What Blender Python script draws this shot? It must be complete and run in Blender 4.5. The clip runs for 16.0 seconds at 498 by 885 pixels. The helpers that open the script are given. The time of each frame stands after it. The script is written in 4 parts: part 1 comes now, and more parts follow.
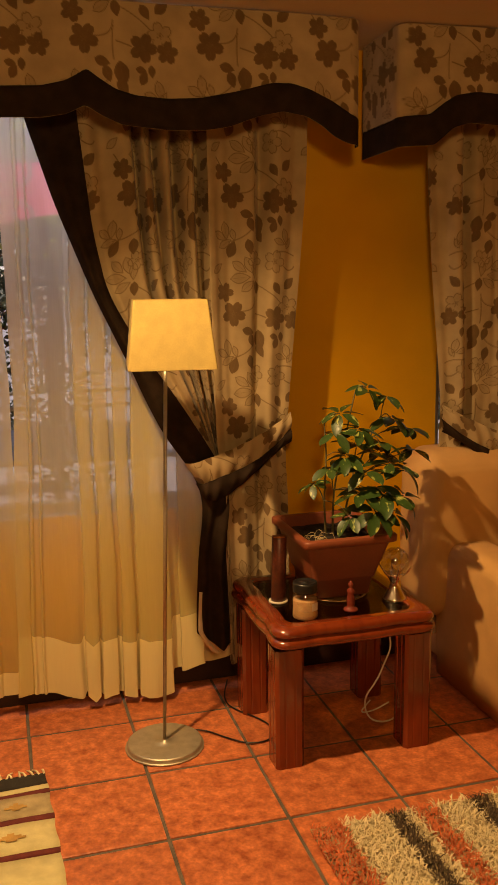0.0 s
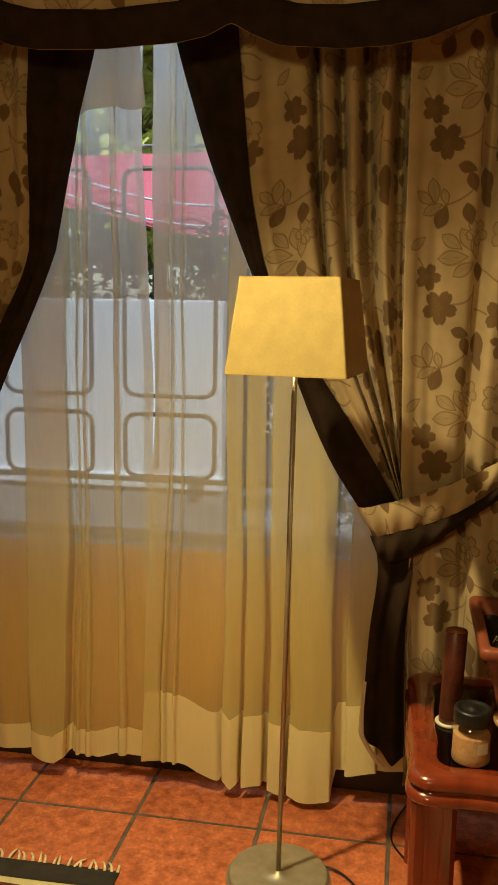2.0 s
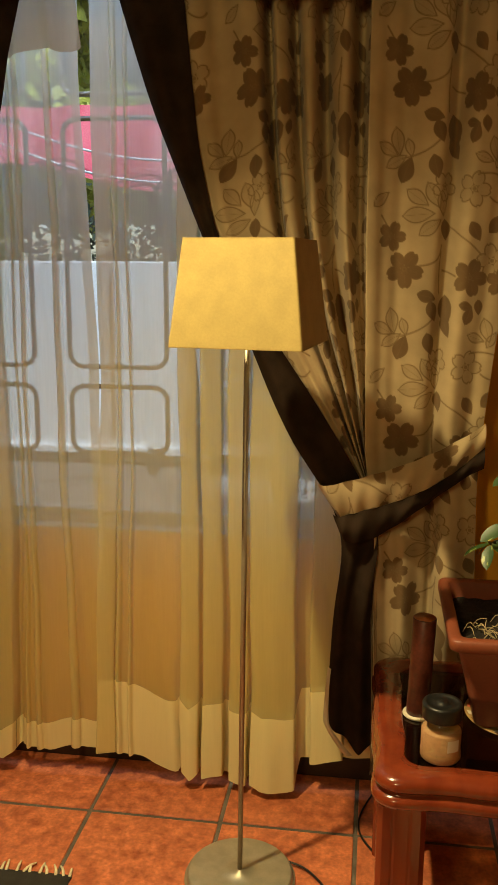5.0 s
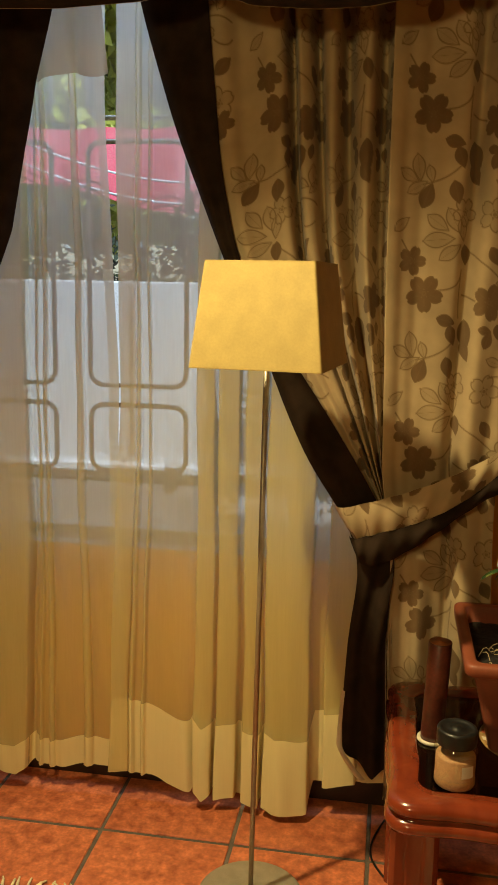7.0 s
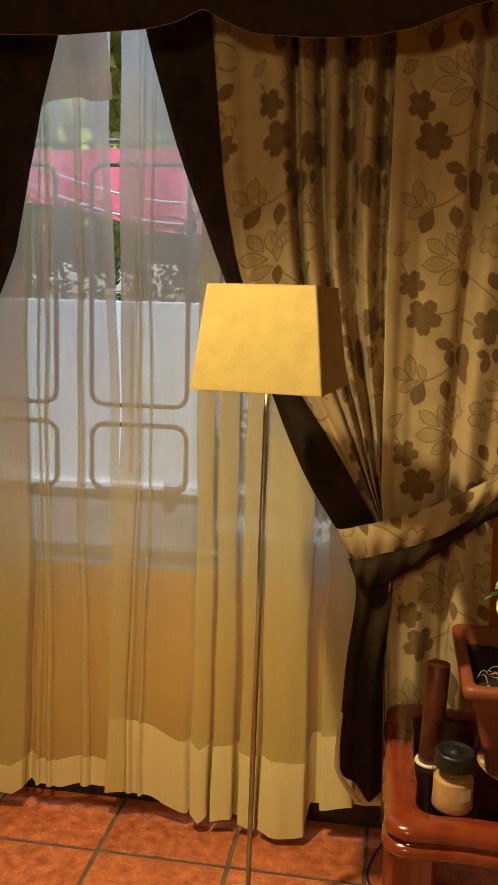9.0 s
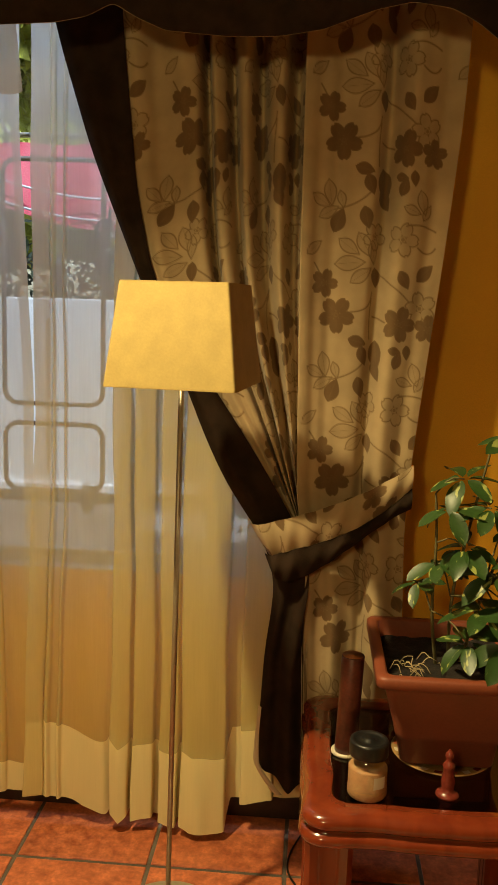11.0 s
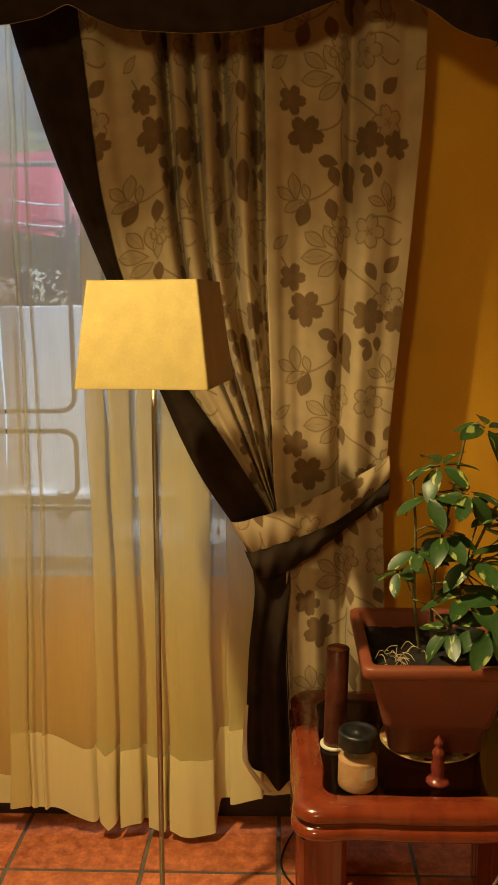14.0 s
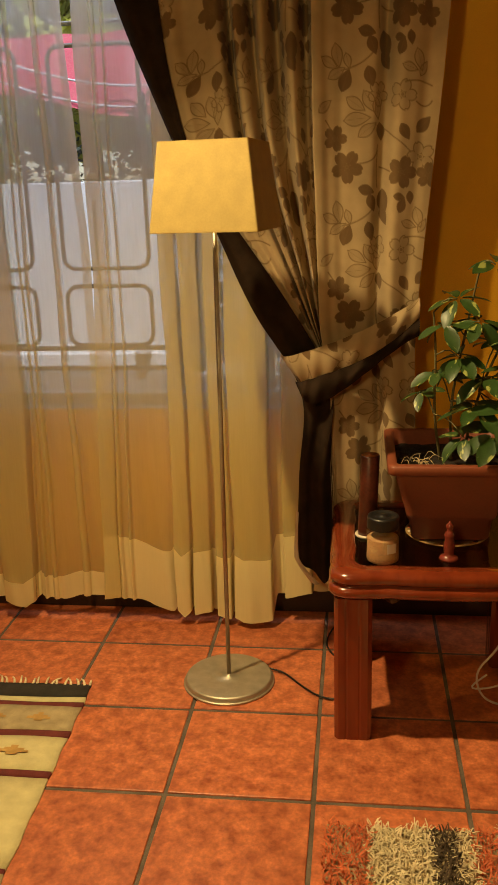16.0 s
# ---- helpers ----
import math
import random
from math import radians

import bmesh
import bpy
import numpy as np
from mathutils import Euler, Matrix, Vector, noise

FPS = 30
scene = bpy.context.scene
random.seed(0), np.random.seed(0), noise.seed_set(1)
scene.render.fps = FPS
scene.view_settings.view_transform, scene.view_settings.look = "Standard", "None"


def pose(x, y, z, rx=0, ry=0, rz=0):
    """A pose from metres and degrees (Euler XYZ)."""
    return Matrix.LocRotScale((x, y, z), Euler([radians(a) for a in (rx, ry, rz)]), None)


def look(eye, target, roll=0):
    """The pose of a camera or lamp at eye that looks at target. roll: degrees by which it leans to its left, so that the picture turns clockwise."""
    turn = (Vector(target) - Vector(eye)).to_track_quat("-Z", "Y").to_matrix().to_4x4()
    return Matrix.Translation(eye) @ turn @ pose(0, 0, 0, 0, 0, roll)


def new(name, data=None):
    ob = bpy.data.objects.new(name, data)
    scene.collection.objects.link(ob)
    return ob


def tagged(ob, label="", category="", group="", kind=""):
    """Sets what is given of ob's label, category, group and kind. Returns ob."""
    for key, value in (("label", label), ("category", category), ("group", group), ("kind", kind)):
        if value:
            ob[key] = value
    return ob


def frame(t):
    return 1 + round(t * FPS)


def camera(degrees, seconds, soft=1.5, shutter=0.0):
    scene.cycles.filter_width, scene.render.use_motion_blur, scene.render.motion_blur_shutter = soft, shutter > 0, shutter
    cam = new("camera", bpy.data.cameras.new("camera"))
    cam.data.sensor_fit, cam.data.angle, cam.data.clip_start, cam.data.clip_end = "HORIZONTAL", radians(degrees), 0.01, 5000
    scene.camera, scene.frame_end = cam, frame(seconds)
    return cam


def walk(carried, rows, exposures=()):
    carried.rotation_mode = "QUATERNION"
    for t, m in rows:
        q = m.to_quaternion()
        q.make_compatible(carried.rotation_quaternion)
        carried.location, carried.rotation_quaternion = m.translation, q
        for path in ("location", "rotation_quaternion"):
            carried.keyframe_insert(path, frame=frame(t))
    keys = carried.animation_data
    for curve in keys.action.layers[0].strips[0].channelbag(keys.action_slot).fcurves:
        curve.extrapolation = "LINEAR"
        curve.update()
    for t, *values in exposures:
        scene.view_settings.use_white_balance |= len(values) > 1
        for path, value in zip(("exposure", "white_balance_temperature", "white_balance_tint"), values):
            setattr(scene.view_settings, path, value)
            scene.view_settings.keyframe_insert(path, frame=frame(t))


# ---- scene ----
cam = camera(31.8, 16.0)
PATH = [
    (0, (0.049, -0.182, 1.716), (0.593, 1.712, 1.373), -0.8),
    (0.5, (0.281, 0.032, 1.67), (0.63, 1.953, 1.234), 0.1),
    (1, (0.566, 0.291, 1.721), (0.616, 2.249, 1.318), -1.8),
    (1.5, (0.803, 0.456, 1.654), (0.494, 2.394, 1.272), -0.8),
    (2, (0.876, 0.628, 1.622), (0.532, 2.573, 1.313), 0.9),
    (2.5, (0.863, 0.826, 1.632), (0.61, 2.776, 1.267), 0.1),
    (3, (0.9, 0.842, 1.634), (0.635, 2.781, 1.221), -0.0),
    (3.5, (0.896, 0.841, 1.632), (0.638, 2.779, 1.211), -0.3),
    (4, (0.899, 0.824, 1.627), (0.645, 2.765, 1.215), -0.3),
    (4.5, (0.894, 0.825, 1.635), (0.633, 2.765, 1.228), 0.0),
    (7, (0.887, 0.811, 1.639), (0.575, 2.755, 1.284), 1.1),
    (7.5, (0.888, 0.814, 1.648), (0.582, 2.76, 1.3), 1.4),
    (8, (0.888, 0.807, 1.651), (0.572, 2.753, 1.316), 1.5),
    (10.3, (0.881, 0.791, 1.645), (0.632, 2.752, 1.341), 1.7),
    (10.5, (0.887, 0.789, 1.647), (0.667, 2.753, 1.336), 1.7),
    (11, (0.905, 0.792, 1.647), (0.769, 2.763, 1.334), 1.8),
    (11.5, (0.905, 0.79, 1.652), (0.813, 2.766, 1.359), 1.7),
    (12, (0.906, 0.789, 1.65), (0.826, 2.767, 1.362), 1.1),
    (12.5, (0.907, 0.794, 1.647), (0.795, 2.768, 1.345), 0.8),
    (13, (0.899, 0.799, 1.646), (0.745, 2.767, 1.324), 0.5),
    (13.5, (0.888, 0.805, 1.644), (0.669, 2.768, 1.326), 0.3),
    (14, (0.901, 0.797, 1.632), (0.825, 2.772, 1.325), -0.5),
    (14.5, (0.95, 0.724, 1.62), (0.688, 2.694, 1.401), -2.1),
    (14.7, (1.035, 0.674, 1.614), (0.618, 2.593, 1.233), -2.6),
    (14.9, (1.091, 0.634, 1.600), (0.656, 2.532, 1.144), -5.8),
    (15, (1.136, 0.628, 1.593), (0.715, 2.526, 1.124), -6.5),
    (15.5, (1.094, 0.573, 1.571), (0.743, 2.461, 1.012), -2.8),
    (16, (0.997, 0.345, 1.552), (0.753, 2.253, 1.007), -1.8),
]
walk(cam, [(t, look(eye, target, roll)) for t, eye, target, roll in PATH],
     [(0.0, -0.12, 8600, 38), (0.5, -0.22, 7700, 25), (1.0, -0.24, 6700, 10), (1.5, -0.05, 6350, 7), (8.0, 0.0, 6400, 8), (13.0, 0.0, 6600, 11), (14.5, 0.0, 6500, 10), (15.5, -0.1, 6800, 14), (16.0, -0.12, 7200, 19)])


# ---- light ----
world = bpy.data.worlds.new("world")
scene.world = world
world.use_nodes = True
wn = world.node_tree
sky = wn.nodes.new("ShaderNodeTexSky")
sky.sky_type = 'NISHITA'
sky.sun_disc = False
sky.sun_elevation, sky.sun_rotation = radians(62), radians(160)
wn.links.new(sky.outputs[0], wn.nodes["Background"].inputs[0])
wn.nodes["Background"].inputs[1].default_value = 0.15

sun = new("sun", bpy.data.lights.new("sun", 'SUN'))
sun.data.energy, sun.data.angle, sun.data.color = 5.0, radians(5), (0.78, 0.89, 1.0)
sun.matrix_world = look((2, 0, 10), (0, 5, 0))

# shaded ceiling lamp in front of the window, and a spot lamp farther back in the room
pendant = new("pendant_light", bpy.data.lights.new("pendant_light", 'SPOT'))
pendant.data.energy, pendant.data.color = 265, (1.0, 0.79, 0.37)
pendant.data.spot_size, pendant.data.spot_blend, pendant.data.shadow_soft_size = radians(138), 0.9, 0.03
pendant.matrix_world = look((0.14, 2.24, 2.62), (1.00, 1.42, 0.0))
room = new("room_light", bpy.data.lights.new("room_light", 'SPOT'))
room.data.energy, room.data.color, room.data.shadow_soft_size = 95, (1.0, 0.78, 0.33), 0.16
room.data.spot_size, room.data.spot_blend = radians(86), 1.0
room.matrix_world = look((0.05, -0.7, 2.40), (1.35, 3.0, 1.85))
# unseen area lamp added at the head of the window opening, standing in for sky light
sky_fill = new("window_sky_fill", bpy.data.lights.new("window_sky_fill", 'AREA'))
sky_fill.data.shape, sky_fill.data.size, sky_fill.data.size_y = 'RECTANGLE', 1.9, 0.10
sky_fill.data.energy, sky_fill.data.color = 22, (0.58, 0.75, 1.0)
sky_fill.matrix_world = look((0.05, 3.555, 2.600), (0.05, 3.30, 1.6))


# ---- materials ----
def node_mat(name, base, rough=0.6, metal=0.0, vary=0.25, scale=8.0, fine=120.0, bump=0.15, dist=0.002, spec=0.5, coat=0.0, second=None, per_object=0.0):
    """Principled surface with colour variation at two scales and a fine relief."""
    m = bpy.data.materials.new(name)
    m.use_nodes = True
    t = m.node_tree
    b = t.nodes["Principled BSDF"]
    b.inputs["Roughness"].default_value, b.inputs["Metallic"].default_value = rough, metal
    b.inputs["Specular IOR Level"].default_value = spec
    b.inputs["Coat Weight"].default_value = coat
    b.inputs["Coat Roughness"].default_value = 0.08
    co = t.nodes.new("ShaderNodeTexCoord")
    n1, n2 = t.nodes.new("ShaderNodeTexNoise"), t.nodes.new("ShaderNodeTexNoise")
    n1.inputs["Scale"].default_value, n1.inputs["Detail"].default_value = scale, 6
    n2.inputs["Scale"].default_value, n2.inputs["Detail"].default_value = fine, 3
    source = co.outputs["Object"]
    if per_object:
        info = t.nodes.new("ShaderNodeObjectInfo")
        add = t.nodes.new("ShaderNodeVectorMath")
        mul = t.nodes.new("ShaderNodeMath")
        mul.operation, mul.inputs[1].default_value = 'MULTIPLY', 37.0
        t.links.new(info.outputs["Random"], mul.inputs[0])
        t.links.new(source, add.inputs[0])
        t.links.new(mul.outputs[0], add.inputs[1])
        source = add.outputs[0]
    t.links.new(source, n1.inputs["Vector"])
    t.links.new(source, n2.inputs["Vector"])
    ramp = t.nodes.new("ShaderNodeMix")
    ramp.data_type = 'RGBA'
    dark = second or tuple(c * (1 - vary) for c in base)
    light = tuple(min(1, c * (1 + vary * 0.6)) for c in base)
    ramp.inputs["A"].default_value, ramp.inputs["B"].default_value = (*dark, 1), (*light, 1)
    mr = t.nodes.new("ShaderNodeMapRange")
    mr.inputs["From Min"].default_value, mr.inputs["From Max"].default_value = 0.32, 0.68
    t.links.new(n1.outputs["Fac"], mr.inputs["Value"])
    t.links.new(mr.outputs[0], ramp.inputs["Factor"])
    mot = t.nodes.new("ShaderNodeMix")
    mot.data_type, mot.blend_type = 'RGBA', 'MULTIPLY'
    mot.inputs["Factor"].default_value = min(1.0, vary * 1.6)
    gr = t.nodes.new("ShaderNodeMapRange")
    gr.inputs["From Min"].default_value, gr.inputs["From Max"].default_value = 0.3, 0.7
    gr.inputs["To Min"].default_value, gr.inputs["To Max"].default_value = 0.6, 1.15
    t.links.new(n2.outputs["Fac"], gr.inputs["Value"])
    t.links.new(ramp.outputs["Result"], mot.inputs["A"])
    t.links.new(gr.outputs[0], mot.inputs["B"])
    out = mot.outputs["Result"]
    if per_object:
        hsv = t.nodes.new("ShaderNodeHueSaturation")
        vr = t.nodes.new("ShaderNodeMapRange")
        vr.inputs["To Min"].default_value, vr.inputs["To Max"].default_value = 1 - per_object, 1 + per_object
        t.links.new(info.outputs["Random"], vr.inputs["Value"])
        t.links.new(vr.outputs[0], hsv.inputs["Value"])
        t.links.new(out, hsv.inputs["Color"])
        out = hsv.outputs[0]
    t.links.new(out, b.inputs["Base Color"])
    bm_ = t.nodes.new("ShaderNodeBump")
    bm_.inputs["Strength"].default_value, bm_.inputs["Distance"].default_value = bump, dist
    t.links.new(n2.outputs["Fac"], bm_.inputs["Height"])
    t.links.new(bm_.outputs[0], b.inputs["Normal"])
    return m


def wood_mat(name, dark, light, rough, coat):
    """Varnished wood with a long streaked grain."""
    m = node_mat(name, light, rough, vary=0.3, coat=coat)
    t = m.node_tree
    b = t.nodes["Principled BSDF"]
    co, mp = t.nodes.new("ShaderNodeTexCoord"), t.nodes.new("ShaderNodeMapping")
    mp.inputs["Scale"].default_value = (14, 14, 2.0)
    n = t.nodes.new("ShaderNodeTexNoise")
    n.inputs["Scale"].default_value, n.inputs["Detail"].default_value, n.inputs["Distortion"].default_value = 1.6, 8, 0.6
    r = t.nodes.new("ShaderNodeValToRGB")
    r.color_ramp.elements[0].position, r.color_ramp.elements[1].position = 0.33, 0.7
    r.color_ramp.elements[0].color, r.color_ramp.elements[1].color = (*dark, 1), (*light, 1)
    t.links.new(co.outputs["Object"], mp.inputs["Vector"])
    t.links.new(mp.outputs[0], n.inputs["Vector"])
    t.links.new(n.outputs["Fac"], r.inputs["Fac"])
    t.links.new(r.outputs[0], b.inputs["Base Color"])
    for l in list(t.links):
        if l.to_socket == b.inputs["Normal"]:
            t.links.remove(l)
    return m


def print_mat(name):
    """Woven furnishing fabric; the ink of its printed flowers comes from the mesh attribute."""
    m = bpy.data.materials.new(name)
    m.use_nodes = True
    t = m.node_tree
    b = t.nodes["Principled BSDF"]
    b.inputs["Roughness"].default_value = 0.92
    b.inputs["Specular IOR Level"].default_value = 0.2
    b.inputs["Sheen Weight"].default_value = 0.15
    at = t.nodes.new("ShaderNodeAttribute")
    at.attribute_name = "ink"
    r = t.nodes.new("ShaderNodeValToRGB")
    e = r.color_ramp.elements
    e[0].position, e[0].color = 0.0, (0.46, 0.345, 0.200, 1)
    e[1].position, e[1].color = 1.0, (0.165, 0.098, 0.046, 1)
    mid = e.new(0.5)
    mid.color = (0.225, 0.148, 0.070, 1)
    t.links.new(at.outputs["Fac"], r.inputs["Fac"])
    uv = t.nodes.new("ShaderNodeUVMap")
    uv.uv_map = "cloth"
    n = t.nodes.new("ShaderNodeTexNoise")
    n.inputs["Scale"].default_value, n.inputs["Detail"].default_value = 9, 5
    w = t.nodes.new("ShaderNodeTexNoise")
    w.inputs["Scale"].default_value, w.inputs["Detail"].default_value = 420, 2
    for k in (n, w):
        t.links.new(uv.outputs[0], k.inputs["Vector"])
    gr = t.nodes.new("ShaderNodeMapRange")
    gr.inputs["From Min"].default_value, gr.inputs["From Max"].default_value = 0.3, 0.7
    gr.inputs["To Min"].default_value, gr.inputs["To Max"].default_value = 0.82, 1.12
    t.links.new(n.outputs["Fac"], gr.inputs["Value"])
    mx = t.nodes.new("ShaderNodeMix")
    mx.data_type, mx.blend_type = 'RGBA', 'MULTIPLY'
    mx.inputs["Factor"].default_value = 1.0
    t.links.new(r.outputs[0], mx.inputs["A"])
    t.links.new(gr.outputs[0], mx.inputs["B"])
    t.links.new(mx.outputs["Result"], b.inputs["Base Color"])
    bp = t.nodes.new("ShaderNodeBump")
    bp.inputs["Strength"].default_value, bp.inputs["Distance"].default_value = 0.25, 0.001
    t.links.new(w.outputs["Fac"], bp.inputs["Height"])
    t.links.new(bp.outputs[0], b.inputs["Normal"])
    return m


def sheer_mat(name, clear, colour, passed=(0.80, 0.79, 0.78), share=0.48):
    """Thin voile: part of the light passes straight, the rest is scattered to both sides."""
    m = bpy.data.materials.new(name)
    m.use_nodes = True
    t = m.node_tree
    t.nodes.remove(t.nodes["Principled BSDF"])
    d, l, p = t.nodes.new("ShaderNodeBsdfDiffuse"), t.nodes.new("ShaderNodeBsdfTranslucent"), t.nodes.new("ShaderNodeBsdfTransparent")
    co = t.nodes.new("ShaderNodeTexCoord")
    mp = t.nodes.new("ShaderNodeMapping")
    mp.inputs["Scale"].default_value = (60, 60, 3)
    n = t.nodes.new("ShaderNodeTexNoise")
    n.inputs["Scale"].default_value, n.inputs["Detail"].default_value = 3, 4
    t.links.new(co.outputs["Object"], mp.inputs["Vector"])
    t.links.new(mp.outputs[0], n.inputs["Vector"])
    mr = t.nodes.new("ShaderNodeMapRange")
    mr.inputs["To Min"].default_value, mr.inputs["To Max"].default_value = clear + 0.035, clear - 0.035
    t.links.new(n.outputs["Fac"], mr.inputs["Value"])
    d.inputs["Color"].default_value = (*colour, 1)
    l.inputs["Color"].default_value = (*passed, 1)
    a, c = t.nodes.new("ShaderNodeMixShader"), t.nodes.new("ShaderNodeMixShader")
    a.inputs[0].default_value = share
    t.links.new(d.outputs[0], a.inputs[1])
    t.links.new(l.outputs[0], a.inputs[2])
    t.links.new(mr.outputs[0], c.inputs[0])
    t.links.new(a.outputs[0], c.inputs[1])
    t.links.new(p.outputs[0], c.inputs[2])
    t.links.new(c.outputs[0], t.nodes["Material Output"].inputs["Surface"])
    return m


def pane_mat(name, tint=(1, 1, 1), gloss=0.06, rough=0.02):
    """Thin clear pane: straight through, with the gloss of glass."""
    m = bpy.data.materials.new(name)
    m.use_nodes = True
    t = m.node_tree
    t.nodes.remove(t.nodes["Principled BSDF"])
    p, g, x = (t.nodes.new(k) for k in ("ShaderNodeBsdfTransparent", "ShaderNodeBsdfGlossy", "ShaderNodeMixShader"))
    p.inputs["Color"].default_value = (*tint, 1)
    g.inputs["Roughness"].default_value = rough
    x.inputs[0].default_value = gloss
    t.links.new(p.outputs[0], x.inputs[1])
    t.links.new(g.outputs[0], x.inputs[2])
    t.links.new(x.outputs[0], t.nodes["Material Output"].inputs["Surface"])
    return m


def leaf_mat(name, green, pale):
    """Glossy leaf with pale variegation that differs from leaf to leaf."""
    m = node_mat(name, green, 0.42, vary=0.25, scale=3, fine=14, bump=0.05)
    t = m.node_tree
    b = t.nodes["Principled BSDF"]
    old = next(l.from_socket for l in t.links if l.to_socket == b.inputs["Base Color"])
    info, co, add = t.nodes.new("ShaderNodeObjectInfo"), t.nodes.new("ShaderNodeTexCoord"), t.nodes.new("ShaderNodeVectorMath")
    mul = t.nodes.new("ShaderNodeMath")
    mul.operation, mul.inputs[1].default_value = 'MULTIPLY', 51.0
    t.links.new(info.outputs["Random"], mul.inputs[0])
    t.links.new(co.outputs["Object"], add.inputs[0])
    t.links.new(mul.outputs[0], add.inputs[1])
    mp = t.nodes.new("ShaderNodeMapping")
    mp.inputs["Scale"].default_value = (5.0, 1.6, 5.0)
    t.links.new(add.outputs[0], mp.inputs["Vector"])
    n = t.nodes.new("ShaderNodeTexNoise")
    n.inputs["Scale"].default_value = 1.0
    t.links.new(mp.outputs[0], n.inputs["Vector"])
    mr = t.nodes.new("ShaderNodeMapRange")
    mr.inputs["From Min"].default_value, mr.inputs["From Max"].default_value = 0.60, 0.66
    t.links.new(n.outputs["Fac"], mr.inputs["Value"])
    x = t.nodes.new("ShaderNodeMix")
    x.data_type = 'RGBA'
    x.inputs["B"].default_value = (*pale, 1)
    t.links.new(old, x.inputs["A"])
    t.links.new(mr.outputs[0], x.inputs["Factor"])
    t.links.new(x.outputs["Result"], b.inputs["Base Color"])
    return m


M_WALL = node_mat("mustard_wall_paint", (0.76, 0.385, 0.020), 0.75, vary=0.10, scale=2.5, fine=260, bump=0.25)
M_CEIL = node_mat("ceiling_paint", (0.62, 0.52, 0.40), 0.85, vary=0.08, scale=2, fine=150)
M_TILE = node_mat("terracotta_tile", (0.61, 0.186, 0.078), 0.40, vary=0.36, scale=27, fine=95, bump=0.3, dist=0.0015, per_object=0.09, second=(0.40, 0.102, 0.043))
M_GROUT = node_mat("grey_grout", (0.16, 0.125, 0.095), 0.95, vary=0.35, scale=12, fine=300, bump=0.5)
M_SKIRT = node_mat("dark_skirting_tile", (0.040, 0.020, 0.012), 0.5, vary=0.3, scale=12)
M_PRINT = print_mat("printed_curtain_fabric")
M_BROWN = node_mat("dark_brown_fabric", (0.032, 0.019, 0.012), 0.9, vary=0.3, scale=20, fine=500, bump=0.3, dist=0.001, spec=0.12)
M_LINING = node_mat("cream_lining", (0.62, 0.54, 0.40), 0.9, vary=0.12, scale=14, fine=400, bump=0.2)
M_SHEER = sheer_mat("cream_voile", 0.42, (0.86, 0.72, 0.27), share=0.44)
M_SHEER2 = sheer_mat("doubled_cream_voile", 0.07, (0.94, 0.83, 0.45), share=0.20)
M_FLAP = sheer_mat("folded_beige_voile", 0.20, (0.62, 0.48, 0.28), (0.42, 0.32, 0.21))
M_SHADE = node_mat("parchment_shade", (0.42, 0.305, 0.098), 0.7, vary=0.10, scale=22, fine=200, bump=0.12)
M_STEEL = node_mat("brushed_nickel", (0.50, 0.45, 0.34), 0.45, metal=0.65, vary=0.12, scale=30, fine=300, bump=0.05)
M_POLE = node_mat("bronzed_pole", (0.40, 0.34, 0.25), 0.4, metal=0.55, vary=0.1, scale=40)
M_WOOD = wood_mat("red_varnished_wood", (0.165, 0.025, 0.009), (0.235, 0.041, 0.013), 0.20, 0.8)
M_DGLASS = pane_mat("smoked_glass", (0.38, 0.34, 0.24), 0.10)
M_GLASS = pane_mat("clear_glass", (0.97, 0.98, 0.97), 0.03)
M_JAR = pane_mat("jar_glass", (0.88, 0.86, 0.80), 0.16, 0.06)
M_POT = node_mat("terracotta_plastic", (0.23, 0.058, 0.026), 0.45, vary=0.12, scale=10, fine=160, bump=0.08)
M_SOIL = node_mat("dark_soil", (0.020, 0.013, 0.009), 0.95, vary=0.6, scale=60, fine=250, bump=0.9, dist=0.006)
M_LEAF = leaf_mat("variegated_leaf", (0.030, 0.070, 0.014), (0.30, 0.33, 0.09))
M_STEM = node_mat("green_brown_stem", (0.15, 0.13, 0.05), 0.6, vary=0.3, scale=50)
M_SOFA = node_mat("tan_microfibre", (0.62, 0.35, 0.14), 0.9, vary=0.16, scale=5, fine=350, bump=0.25, spec=0.2)
M_BULB = pane_mat("globe_glass", (0.93, 0.93, 0.90), 0.32, 0.10)
M_CHROME = node_mat("chrome", (0.85, 0.80, 0.70), 0.20, metal=1.0, vary=0.05)
M_WAX = node_mat("peach_powder", (0.66, 0.40, 0.22), 0.8, vary=0.15, scale=30)
M_BLACK = node_mat("black_plastic", (0.012, 0.012, 0.012), 0.35, vary=0.2)
M_PAPER = node_mat("white_paper_label", (0.74, 0.70, 0.60), 0.8, vary=0.05)
M_FIGURE = node_mat("red_lacquer", (0.20, 0.035, 0.022), 0.25, vary=0.2, scale=60)
M_BAMBOO = node_mat("dark_red_cane", (0.085, 0.020, 0.011), 0.35, vary=0.35, scale=30)
M_CANE_IN = node_mat("orange_cane_inside", (0.45, 0.14, 0.03), 0.6, vary=0.15)
M_CREAM = node_mat("cream_ceramic", (0.68, 0.60, 0.46), 0.4, vary=0.1)
M_PLATE = node_mat("gold_brown_glaze", (0.42, 0.25, 0.09), 0.3, vary=0.2, scale=40)
M_WHITE_CABLE = node_mat("white_cable", (0.72, 0.70, 0.64), 0.5, vary=0.08)
M_ALU = node_mat("grey_aluminium", (0.42, 0.42, 0.41), 0.45, metal=0.5, vary=0.1, scale=20)
